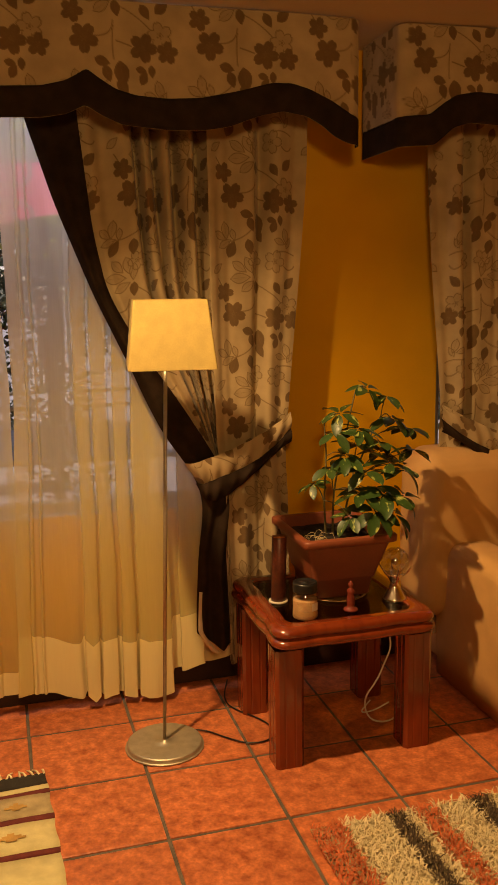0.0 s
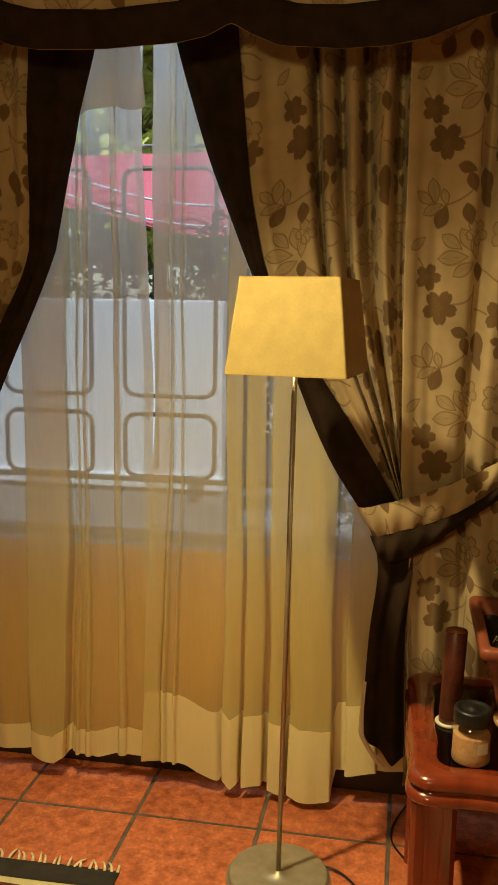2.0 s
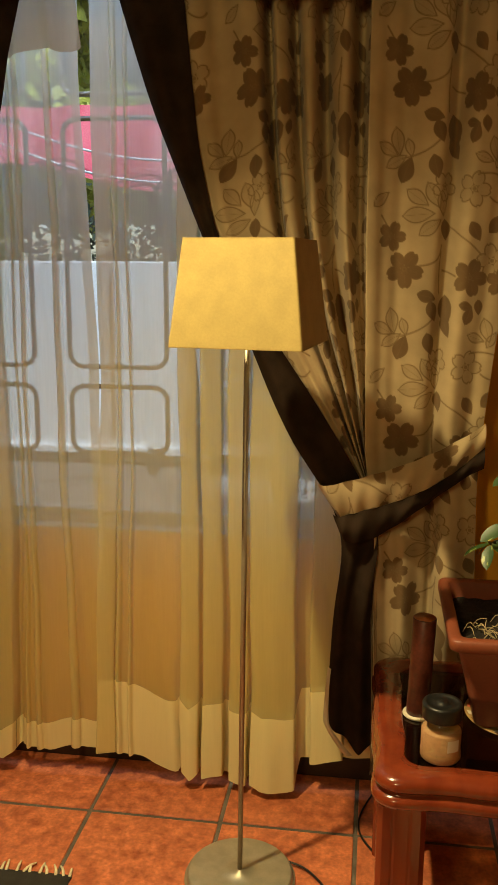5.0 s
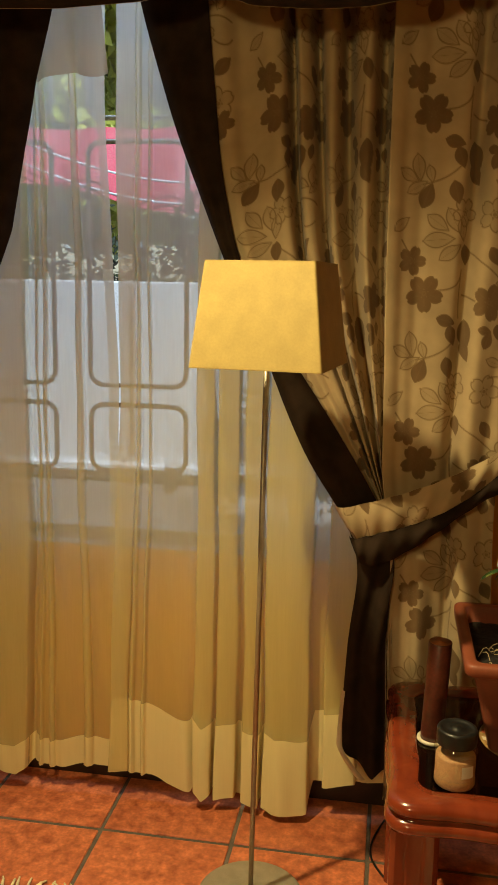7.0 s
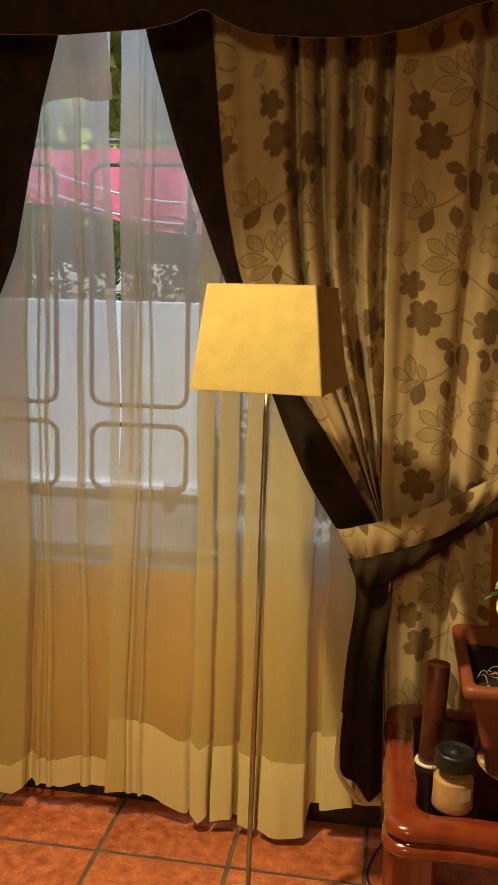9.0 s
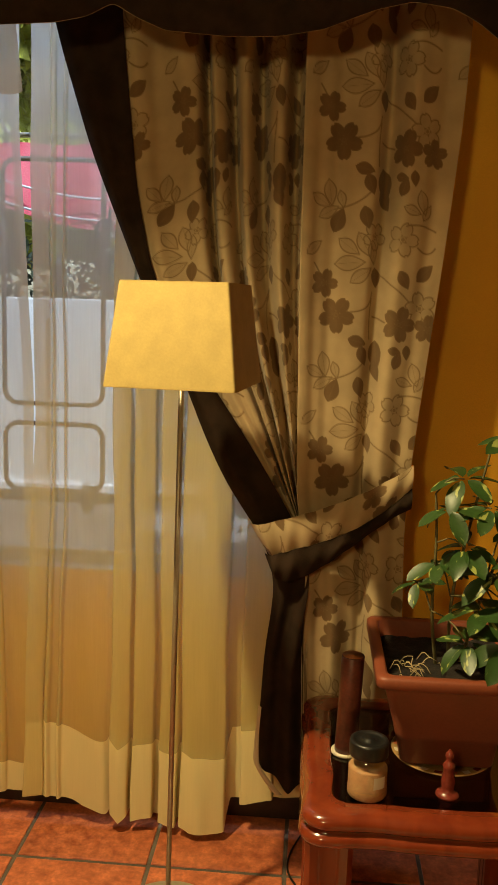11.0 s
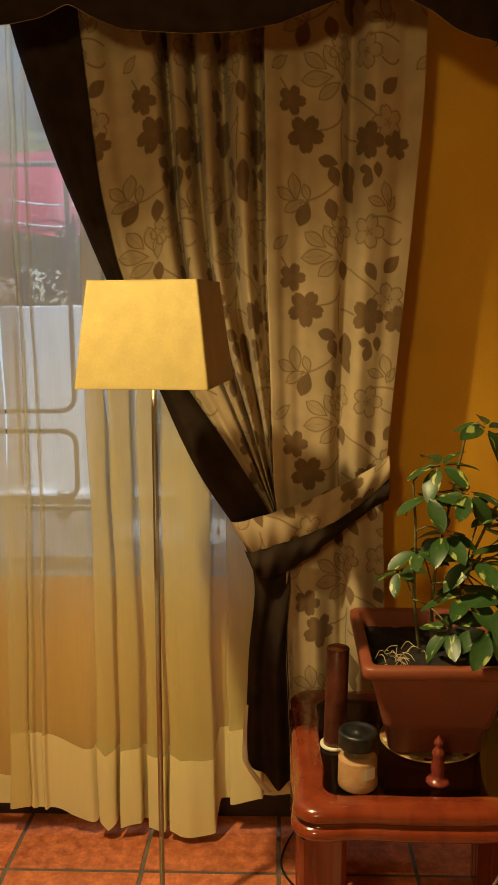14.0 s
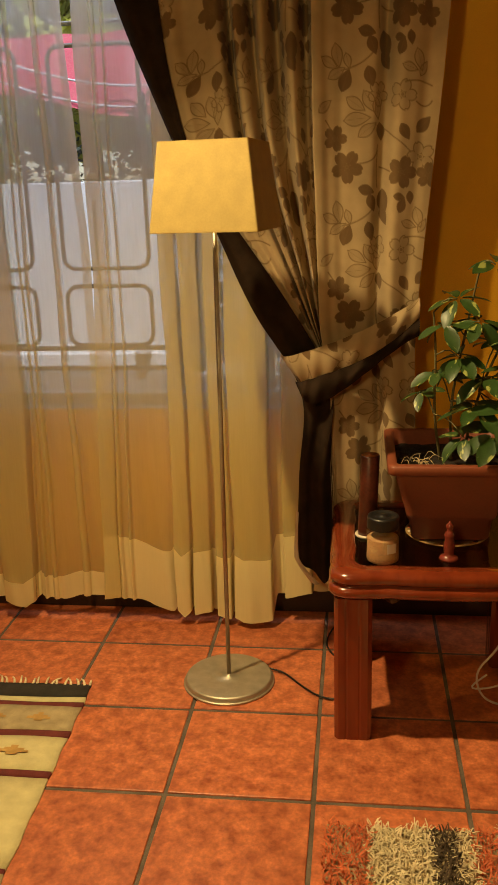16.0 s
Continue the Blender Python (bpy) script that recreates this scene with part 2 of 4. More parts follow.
M_IRON = node_mat("painted_iron", (0.30, 0.27, 0.24), 0.6, vary=0.3, scale=25)
M_OUTWHITE = node_mat("white_painted_panel", (0.74, 0.76, 0.78), 0.6, vary=0.08, scale=3)
M_CONCRETE = node_mat("grey_concrete", (0.30, 0.28, 0.26), 0.9, vary=0.25, scale=6, fine=90, bump=0.5)
M_RED = node_mat("red_awning_cloth", (0.55, 0.035, 0.075), 0.55, vary=0.2, scale=3)
M_HEDGE = node_mat("hedge_leaf", (0.035, 0.055, 0.022), 0.35, vary=0.5, scale=9, spec=0.7)
M_TREE = node_mat("tree_leaf", (0.60, 0.62, 0.09), 0.5, vary=0.35, scale=3)
M_BARK = node_mat("bark", (0.10, 0.075, 0.05), 0.9, vary=0.4, scale=18, bump=0.6)
M_RUGRED = node_mat("rust_wool", (0.74, 0.20, 0.085), 0.95, vary=0.35, scale=40)
M_RUGCREAM = node_mat("cream_wool", (0.86, 0.74, 0.48), 0.95, vary=0.22, scale=40)
M_RUGDARK = node_mat("dark_brown_wool", (0.10, 0.068, 0.042), 0.95, vary=0.35, scale=40)
M_KCREAM = node_mat("cream_kilim", (0.66, 0.58, 0.30), 0.95, vary=0.14, scale=22, fine=420, bump=0.5, dist=0.002)
M_KTAN = node_mat("tan_kilim", (0.46, 0.36, 0.20), 0.95, vary=0.22, scale=22, fine=420, bump=0.5, dist=0.002)
M_KBLACK = node_mat("black_kilim", (0.035, 0.030, 0.024), 0.95, vary=0.3, scale=22, fine=420, bump=0.5, dist=0.002)
M_KRED = node_mat("maroon_kilim", (0.17, 0.032, 0.028), 0.95, vary=0.25, scale=22, fine=420, bump=0.5, dist=0.002)
M_KORANGE = node_mat("orange_kilim", (0.54, 0.32, 0.10), 0.95, vary=0.25, scale=22, fine=420, bump=0.5, dist=0.002)


# ---- helpers for building ----
def holder(name, place, label="", category="", group="", kind=""):
    """An empty at a thing's base, which carries its parts."""
    ob = new(name)
    ob.empty_display_size = 0.05
    ob.location = place
    return tagged(ob, label, category, group, kind)


def mesh_of(name, bm, material, smooth=True):
    me = bpy.data.meshes.new(name)
    bm.normal_update()
    bm.to_mesh(me)
    bm.free()
    for mat in (material if isinstance(material, (list, tuple)) else (material,)):
        me.materials.append(mat)
    if smooth:
        me.polygons.foreach_set("use_smooth", [True] * len(me.polygons))
    return me


def part(name, bm, material, parent=None, label="", smooth=True):
    """Links a bmesh built in world coordinates, or a mesh, as one object under its parent."""
    me = bm if isinstance(bm, bpy.types.Mesh) else mesh_of(name, bm, material, smooth)
    ob = new(name, me)
    if parent is not None:
        ob.parent = parent
        chain, p = Matrix.Identity(4), parent
        while p is not None:
            chain = p.matrix_basis @ chain
            p = p.parent
        ob.matrix_parent_inverse = chain.inverted()
    return tagged(ob, label)


def box(lo, hi, bevel=0.0, segments=2):
    bm = bmesh.new()
    bmesh.ops.create_cube(bm, size=1)
    for v in bm.verts:
        v.co = Vector([lo[k] + (v.co[k] + 0.5) * (hi[k] - lo[k]) for k in range(3)])
    if bevel:
        bmesh.ops.bevel(bm, geom=bm.edges[:], offset=bevel, segments=segments, profile=0.5, affect='EDGES')
    return bm


def lathe(profile, centre, steps=40, lean=(0, 0)):
    """A turned body from (radius, height) pairs; lean shifts it sideways per metre of height."""
    bm = bmesh.new()
    rings = []
    for r, z in profile:
        ring = []
        for k in range(steps):
            a = 2 * math.pi * k / steps
            ring.append(bm.verts.new((centre[0] + lean[0] * z + r * math.cos(a), centre[1] + lean[1] * z + r * math.sin(a), centre[2] + z)))
        rings.append(ring)
    for a, b in zip(rings, rings[1:]):
        for k in range(steps):
            bm.faces.new((a[k], a[(k + 1) % steps], b[(k + 1) % steps], b[k]))
    for ring, flip in ((rings[0], True), (rings[-1], False)):
        if (ring[0].co - ring[steps // 2].co).length > 1e-3:
            bm.faces.new(ring[::-1] if flip else ring)
    bmesh.ops.recalc_face_normals(bm, faces=bm.faces[:])
    return bm


def tube(points, radius, steps=8, ends=True, taper=1.0, smoothings=2):
    """A round cord or bar along points."""
    pts = [Vector(p) for p in points]
    for _ in range(smoothings):
        q = [pts[0]]
        for a, b in zip(pts, pts[1:]):
            q += [a.lerp(b, 0.25), a.lerp(b, 0.75)]
        pts = q + [pts[-1]]
    bm = bmesh.new()
    rings, side = [], None
    for i, p in enumerate(pts):
        d = (pts[min(i + 1, len(pts) - 1)] - pts[max(i - 1, 0)]).normalized()
        if side is None:
            side = d.orthogonal().normalized()
        side = (side - d * side.dot(d)).normalized()
        up = d.cross(side)
        r = radius * (1 + (taper - 1) * i / max(1, len(pts) - 1))
        rings.append([bm.verts.new(p + r * (math.cos(2 * math.pi * k / steps) * side + math.sin(2 * math.pi * k / steps) * up)) for k in range(steps)])
    for a, b in zip(rings, rings[1:]):
        for k in range(steps):
            bm.faces.new((a[k], a[(k + 1) % steps], b[(k + 1) % steps], b[k]))
    if ends:
        bm.faces.new(rings[0][::-1])
        bm.faces.new(rings[-1])
    bmesh.ops.recalc_face_normals(bm, faces=bm.faces[:])
    return bm


def join(*bms):
    out = bmesh.new()
    for b in bms:
        me = bpy.data.meshes.new("tmp")
        b.to_mesh(me)
        b.free()
        out.from_mesh(me)
        bpy.data.meshes.remove(me)
    return out


def sheet(name, P, material, cloth=None, ink=None):
    """A cloth sheet from a grid of points (rows, columns, 3), with cloth coordinates in metres and ink."""
    h, w = P.shape[:2]
    me = bpy.data.meshes.new(name)
    idx = np.arange(h * w).reshape(h, w)
    quads = np.stack([idx[:-1, :-1], idx[1:, :-1], idx[1:, 1:], idx[:-1, 1:]], -1).reshape(-1, 4)
    me.vertices.add(h * w)
    me.vertices.foreach_set("co", P.reshape(-1).astype(np.float32))
    me.loops.add(quads.size)
    me.loops.foreach_set("vertex_index", quads.reshape(-1).astype(np.int32))
    me.polygons.add(len(quads))
    me.polygons.foreach_set("loop_start", np.arange(0, quads.size, 4, dtype=np.int32))
    me.polygons.foreach_set("use_smooth", np.ones(len(quads), dtype=bool))
    me.update(calc_edges=True)
    if cloth is not None:
        uv = me.uv_layers.new(name="cloth")
        uv.data.foreach_set("uv", cloth.reshape(-1, 2)[quads.reshape(-1)].reshape(-1).astype(np.float32))
    if ink is not None:
        me.attributes.new("ink", 'FLOAT', 'POINT').data.foreach_set("value", ink.reshape(-1).astype(np.float32))
    me.materials.append(material)
    me.validate()
    return me


# ---- the printed pattern: flowers, leaves and stems in a repeat of 0.44 by 0.455 m ----
REP_U, REP_V = 0.44, 0.455
DARK_FLOWERS = [(52, 106, 33), (84, 180, 43), (262, 198, 42), (336, 208, 33)]
LINE_FLOWERS = [(315, 160, 38), (262, 3, 38), (172, 395, 32)]
DARK_LEAVES = [(270, 95, 60, 24), (322, 78, -45, 27), (137, 242, 15, 24), (152, 276, 70, 25), (196, 276, 80, 38), (198, 312, 60, 27),
               (146, 352, 75, 27), (80, 360, -70, 30), (255, 262, 10, 17), (287, 265, 85, 18), (262, 284, -70, 22), (182, 90, 80, 24)]
LINE_LEAVES = [(108, 20, 35, 30), (145, 15, 60, 32), (168, 32, 80, 28), (112, 58, -5, 36), (140, 86, -35, 30), (36, 316, 30, 26),
               (58, 298, 80, 30), (56, 342, -30, 26), (86, 312, 75, 20), (284, 336, 20, 22), (310, 318, 75, 28), (322, 340, -60, 20), (22, 425, -40, 24)]
STEMS = [(170, 75, 235, 95, 285, 145), (70, 335, 130, 325, 160, 285), (118, 172, 170, 170, 172, 125), (180, 182, 210, 190, 225, 195),
         (270, 372, 310, 362, 345, 382), (172, 140, 165, 190, 172, 235), (25, 60, 40, 80, 45, 95), (345, 20, 330, 45, 300, 20)]


def printed(U, V):
    """Ink from 0 (bare cloth) to 1 (dark print) at cloth coordinates in metres."""
    k = 386 / REP_U
    x, y = (U % REP_U) * k, (V % REP_V) * (400 / REP_V)
    ink = np.zeros_like(x)

    def wrapped(cx, cy):
        return (x - cx + 193) % 386 - 193, (y - cy + 200) % 400 - 200

    def soft(d, width=2.5):
        return np.clip(0.5 - d / width, 0, 1)
    for x0, y0, x1, y1, x2, y2 in STEMS:
        for s in np.linspace(0, 1, 44):
            cx = (1 - s) ** 2 * x0 + 2 * s * (1 - s) * x1 + s * s * x2
            cy = (1 - s) ** 2 * y0 + 2 * s * (1 - s) * y1 + s * s * y2
            dx, dy = wrapped(cx, cy)
            ink = np.maximum(ink, 0.52 * soft(np.hypot(dx, dy) - 2.0))
    for cx, cy, a, size in LINE_LEAVES + DARK_LEAVES:
        filled = (cx, cy, a, size) in DARK_LEAVES
        dx, dy = wrapped(cx, cy)
        c, s = math.cos(radians(a)), math.sin(radians(a))
        along, across = dx * c + dy * s, -dx * s + dy * c
        t = np.clip(along / size, -1, 1)
        half = (0.58 if filled else 0.47) * size * (1 - t * t) * (1 - 0.30 * t)
        d = np.maximum(np.abs(across) - half, np.abs(along) - size)
        vein = soft(np.maximum(np.abs(across) - 0.8, np.abs(along) - size * 0.92))
        if filled:
            ink = np.maximum(ink, 0.92 * soft(d) - 0.16 * vein)
        else:
            ink = np.maximum(ink, np.maximum(0.13 * soft(d), 0.52 * soft(np.abs(d) - 1.7)))
            ribs = soft(np.abs((along + 0.8 * np.abs(across)) % (size * 0.42) - size * 0.21) - 0.6) * soft(d)
            ink = np.maximum(ink, np.maximum(0.42 * vein, 0.28 * ribs))
    for cx, cy, size in LINE_FLOWERS + DARK_FLOWERS:
        filled = (cx, cy, size) in DARK_FLOWERS
        dx, dy = wrapped(cx, cy)
        r, th = np.hypot(dx, dy), np.arctan2(dy, dx) + 0.7 * cx
        # five broad petals, each notched at its tip
        petal = (th + math.pi / 5) % (2 * math.pi / 5) - math.pi / 5
        al, ac = r * np.cos(petal), r * np.sin(petal)
        d = (np.hypot((al - 0.60 * size) / 0.44, ac / 0.37) - size) * 0.40
        d = np.maximum(d, 0.12 * size - np.hypot(al - 1.08 * size, ac))
        d = np.minimum(d, r - 0.22 * size)
        if filled:
            crease = soft(np.abs(ac) - 0.7) * (r > 0.3 * size) * (r < 0.75 * size)
            ink = np.maximum(ink, 0.92 * soft(d) - 0.14 * crease - 0.22 * soft(r - size * 0.13) * soft(0.07 * size - r))
        else:
            ink = np.maximum(ink, np.maximum(0.13 * soft(d), 0.52 * soft(np.abs(d) - 1.7)))
            ink = np.maximum(ink, 0.45 * soft(r - size * 0.13))
    return ink


def along(z, table):
    """A value by height, from a short table of (height, value)."""
    t = sorted(table)
    return np.interp(z, [a for a, _ in t], [b for _, b in t])


# ---- the room ----
WALL_Y, WALL_T, CEIL = 3.42, 0.16, 2.70
XL, XR, YB = -2.6, 3.9, -3.4
WIN = [(-0.95, 1.05, 0.80, 2.62), (1.98, 3.50, 0.80, 2.36)]


def window_wall():
    pieces, x = [], XL
    for a, b, lo, hi in WIN:
        pieces.append(box((x, WALL_Y, -0.1), (a, WALL_Y + WALL_T, CEIL + 0.1)))
        pieces.append(box((a, WALL_Y, -0.1), (b, WALL_Y + WALL_T, lo)))
        pieces.append(box((a, WALL_Y, hi), (b, WALL_Y + WALL_T, CEIL + 0.1)))
        x = b
    pieces.append(box((x, WALL_Y, -0.1), (XR, WALL_Y + WALL_T, CEIL + 0.1)))
    return join(*pieces)


tagged(part("wall_north", window_wall(), M_WALL, smooth=False), "mustard painted wall with two curtained windows", "wall", kind="structure")
tagged(part("wall_west", box((XL - 0.15, YB, -0.1), (XL, WALL_Y, CEIL + 0.1)), M_WALL, smooth=False), "plain mustard painted wall", "wall", kind="structure")
tagged(part("wall_east", box((XR, YB, -0.1), (XR + 0.15, WALL_Y, CEIL + 0.1)), M_WALL, smooth=False), "plain mustard painted wall", "wall", kind="structure")
tagged(part("wall_south", box((XL, YB - 0.15, -0.1), (XR, YB, CEIL + 0.1)), M_WALL, smooth=False), "plain mustard painted wall", "wall", kind="structure")
tagged(part("ceiling", box((XL, YB, CEIL), (XR, WALL_Y, CEIL + 0.15)), M_CEIL, smooth=False), "plain off-white plastered ceiling", "ceiling", kind="structure")
floor = tagged(part("floor", box((XL, YB, -0.12), (XR, WALL_Y, -0.005)), M_GROUT, smooth=False), "terracotta tiled floor with grey grout", "floor", kind="structure")


tagged(part("baseboard", box((XL, WALL_Y - 0.012, 0.0), (XR, WALL_Y, 0.10), 0.002), M_SKIRT, smooth=False), "dark tiled skirting along the wall", "baseboard", kind="structure")


def window(name, a, b, lo, hi, mullion):
    w = holder(name, ((a + b) / 2, WALL_Y + 0.1, lo), "grey aluminium window behind voile curtains", "window", kind="structure")
    y0, y1 = WALL_Y + 0.06, WALL_Y + 0.11
    part("window_frame", join(box((a, y0, lo), (b, y1, lo + 0.05), 0.004), box((a, y0, hi - 0.05), (b, y1, hi), 0.004),
                              box((a, y0, lo + 0.05), (a + 0.05, y1, hi - 0.05), 0.004), box((b - 0.05, y0, lo + 0.05), (b, y1, hi - 0.05), 0.004)), M_ALU, w, smooth=False)
    part("mullion", box((mullion - 0.028, y0 - 0.004, lo + 0.05), (mullion + 0.028, y1 + 0.004, hi - 0.05), 0.004), M_ALU, w, smooth=False)
    for c, d in ((a + 0.05, mullion - 0.028), (mullion + 0.028, b - 0.05)):
        p = part("pane", box((c, y0 + 0.02, lo + 0.05), (d, y0 + 0.026, hi - 0.05)), M_GLASS, w, smooth=False)
        p.visible_shadow = False
    part("window_sill", box((a, WALL_Y + 0.004, lo - 0.03), (b, y0, lo + 0.004), 0.003), M_CONCRETE, w, smooth=False)


window("window_1", *WIN[0], 0.62)
window("window_2", *WIN[1], 2.75)


def rounded_loop(x0, x1, z0, z1, y, r=0.05):
    pts = []
    for cx, cz, a0 in ((x1 - r, z1 - r, 0), (x0 + r, z1 - r, 90), (x0 + r, z0 + r, 180), (x1 - r, z0 + r, 270)):
        for k in range(7):
            a = radians(a0 + 15 * k)
            pts.append((cx + r * math.cos(a), y, cz + r * math.sin(a)))
    return pts + [pts[0]]


def grille():
    """Iron security bars outside the window: stacked rounded panels between two rails."""
    y = 3.60
    g = holder("window_grille", (0.05, y, 0.99), "painted iron security grille with rounded panels outside the window", "window grille", kind="structure")
    for z in (1.00, 2.51):
        part("rail", box((-0.95, y - 0.01, z - 0.008), (1.05, y + 0.01, z + 0.008), 0.002), M_IRON, g, smooth=False)
    for i in range(-2, 3):
        x0 = -0.100 + 0.45 * i
        for z0, z1 in ((1.012, 1.236), (1.302, 2.078), (2.150, 2.50)):
            part("grille_panel", tube(rounded_loop(x0, x0 + 0.327, z0, z1, y, 0.045), 0.008, 8, False, smoothings=0), M_IRON, g)


grille()


# ---- curtains ----
BORDER_L = [(2.45, 0.170), (2.345, 0.194), (2.043, 0.287), (1.715, 0.415), (1.40, 0.560), (1.266, 0.615), (1.12, 0.69), (1.037, 0.755), (0.96, 0.800),
            (0.88, 0.822), (0.80, 0.822), (0.623, 0.802), (0.45, 0.795), (0.324, 0.790)]
BORDER_R = [(2.45, 0.372), (2.36, 0.376), (1.94, 0.417), (1.716, 0.462), (1.50, 0.580), (1.269, 0.738), (1.086, 0.851), (1.0, 0.895), (0.90, 0.925),
            (0.75, 0.905), (0.59, 0.912), (0.32, 0.922)]
CREASE = [(2.45, 0.868), (1.7, 0.874), (1.1, 0.890), (0.95, 0.922), (0.8, 0.925), (0.59, 0.930), (0.3, 0.940)]
OUTER = [(2.45, 1.282), (2.16, 1.274), (1.80, 1.246), (1.42, 1.209), (1.20, 1.190), (1.0, 1.185), (0.8, 1.192), (0.3, 1.20)]


def eased(z, table):
    return sum(along(z + d, table) for d in (-0.06, -0.03, 0.0, 0.03, 0.06)) / 5


def drape(name, turn, fine, label, shift_u=0.0, lean=((0.0, 0.0), (2.5, 0.0))):
    """One tied-back curtain panel with its brown border, tie and lining. turn(x) places it along the wall."""
    thing = holder(name, (turn(1.0), 3.22, 0.15), label, "curtain", group="printed curtains")
    zs = np.arange(2.47, 0.16, -fine)
    nA, nB = int(0.62 / fine), int(0.56 / fine)
    sA, sB = np.linspace(0, 1, nA), np.linspace(0, 1, nB)[1:]
    z = zs[:, None]
    xl, xc, xr = eased(z, BORDER_R) + along(z, lean), eased(z, CREASE), eased(z, OUTER)
    gather = np.clip((z - 1.0) / 1.1, 0, 1)
    deep = 0.42 + 0.58 * gather
    # pleats of the gathered half: place, width and depth of each valley, and the crests between
    gA = sA[None, :]
    yA = 3.180 + 0 * z + 0 * gA
    for k, (c, w, d) in enumerate(((0.19, 0.075, 0.016), (0.425, 0.024, 0.085), (0.575, 0.028, 0.078), (0.745, 0.046, 0.088), (0.935, 0.052, 0.092),
                                   (0.07, 0.05, -0.012), (0.335, 0.06, -0.016), (0.50, 0.035, -0.016), (0.655, 0.04, -0.018), (0.845, 0.04, -0.018))):
        mid = c + 0.010 * np.sin(2.6 * z + 1.7 * k)
        wide = w * (1 + 0.18 * np.sin(3.3 * z + k))
        yA = yA + d * deep * np.exp(-np.abs((gA - mid) / wide) ** 2.4)
    yA = yA + 0.003 * np.sin(17 * gA + 5 * z) + 0.0025 * np.sin(31 * gA - 7 * z)
    xA = xl + (xc - xl) * gA
    gB = sB[None, :]
    xB = xc + (xr - xc) * gB - 0.014 * np.exp(-(gB / 0.03) ** 2)
    yB = 3.198 - 0.035 * np.exp(-(gB / 0.06) ** 2) + 0.010 * np.cos(2 * np.pi * 1.6 * gB + 1.3 + 0.5 * z) + 0 * z
    for c, w, d in ((0.545, 0.055, 0.050), (0.40, 0.10, -0.010), (0.69, 0.07, -0.016), (0.20, 0.05, 0.010), (0.88, 0.06, 0.014)):
        mid = c + 0.012 * np.sin(2.2 * z + 9 * c)
        yB = yB + d * (0.55 + 0.45 * gather) * np.exp(-((gB - mid) / w) ** 2)
    yB = yB + 0.002 * np.sin(23 * gB + 6 * z)
    low = np.clip((0.98 - z) / 0.3, 0, 1)
    yB = yB + low * 0.018 * np.cos(2 * np.pi * 2.1 * gB + 0.4)
    X = np.concatenate([xA, xB], 1)
    Y = np.concatenate([yA, yB], 1) + 0.02 * np.exp(-((z - 1.05) / 0.12) ** 2)
    Z = np.broadcast_to(z, X.shape).copy()
    # cloth coordinates run from the crease; what the folds take up near the tie is hidden in them
    arc = np.concatenate([np.zeros((len(zs), 1)), np.cumsum(np.hypot(np.diff(X, axis=1), 0.8 * np.diff(Y, axis=1)), axis=1)], 1)
    inner = nA + int(0.1 * nB)
    U = arc - arc[:, inner:inner + 1] + 0.041 + shift_u
    V = 2.285 - Z
    P = np.stack([turn(X), Y, Z], -1)
    part("panel", sheet("panel", P, M_PRINT, np.stack([U, V], -1), printed(U, V)), None, thing)
    # plain brown border along the inner edge
    f = max(fine * 1.5, 0.006)
    zb = np.arange(2.47, 0.24, -f)[:, None]
    s = np.linspace(0, 1, 26)[None, :]
    a, b = eased(zb, BORDER_L) + along(zb, lean), eased(zb, BORDER_R) + along(zb, lean) + 0.004
    xb = a + (b - a) * s
    yb = 3.168 + 0.050 * (1 - s) ** 2 - 0.016 * np.sin(2 * np.pi * s * (1 + 0.8 * np.clip((0.9 - zb) / 0.3, 0, 1))) + 0.012 * np.sin(5 * zb) * (1 - s)
    zz = np.broadcast_to(zb, xb.shape).copy()
    tip = np.clip((0.9 - zb) / 0.6, 0, 1)
    zz = zz + tip * 0.09 * (np.abs(s - 0.72) - 0.1)
    part("border", sheet("border", np.stack([turn(xb), yb, zz], -1), M_BROWN), None, thing, "plain dark brown border")
    # cream lining that shows along the free edge near the floor
    zl = np.linspace(0.50, 0.235, 40)[:, None]
    s = np.linspace(0, 1, 10)[None, :]
    tl = (0.50 - zl) / 0.265
    xa = eased(np.maximum(zl, 0.324), BORDER_L) - 0.005 - 0.004 * np.sin(3 * tl) + 0.055 * np.clip((0.335 - zl) / 0.10, 0, 1) ** 1.3
    xb = xa + (0.010 + 0.020 * tl ** 2) * s
    yb = 3.158 + 0.012 * (1 - s) - 0.012 * np.sin(np.pi * s) * tl + 0.004 * np.sin(14 * zl)
    part("lining", sheet("lining", np.stack([turn(xb), yb, np.broadcast_to(zl, xb.shape)], -1), M_LINING), None, thing, "cream lining edge")
    # tie-back band: printed above, brown below
    tx = np.array([0.748, 0.86, 1.04, 1.196])
    tops = np.array([1.036, 1.068, 1.137, 1.222])
    mids = np.array([0.950, 0.980, 1.046, 1.160])
    lows = np.array([0.905, 0.893, 1.000, 1.100])
    n = int(0.5 / fine)
    q = np.linspace(0, 1, n)
    cx = np.interp(q, [0, 0.27, 0.66, 1], tx)

    def curve(vals):
        c = np.polyfit([0, 0.27, 0.66, 1], vals, 3)
        return np.polyval(c, q)
    t_, m_, l_ = curve(tops), curve(mids), curve(lows)
    yq = 3.150 - 0.010 * np.sin(np.pi * q) + 0.035 * np.clip((q - 0.62) / 0.38, 0, 1) ** 1.6 + 0.05 * np.clip((0.07 - q) / 0.07, 0, 1) ** 2
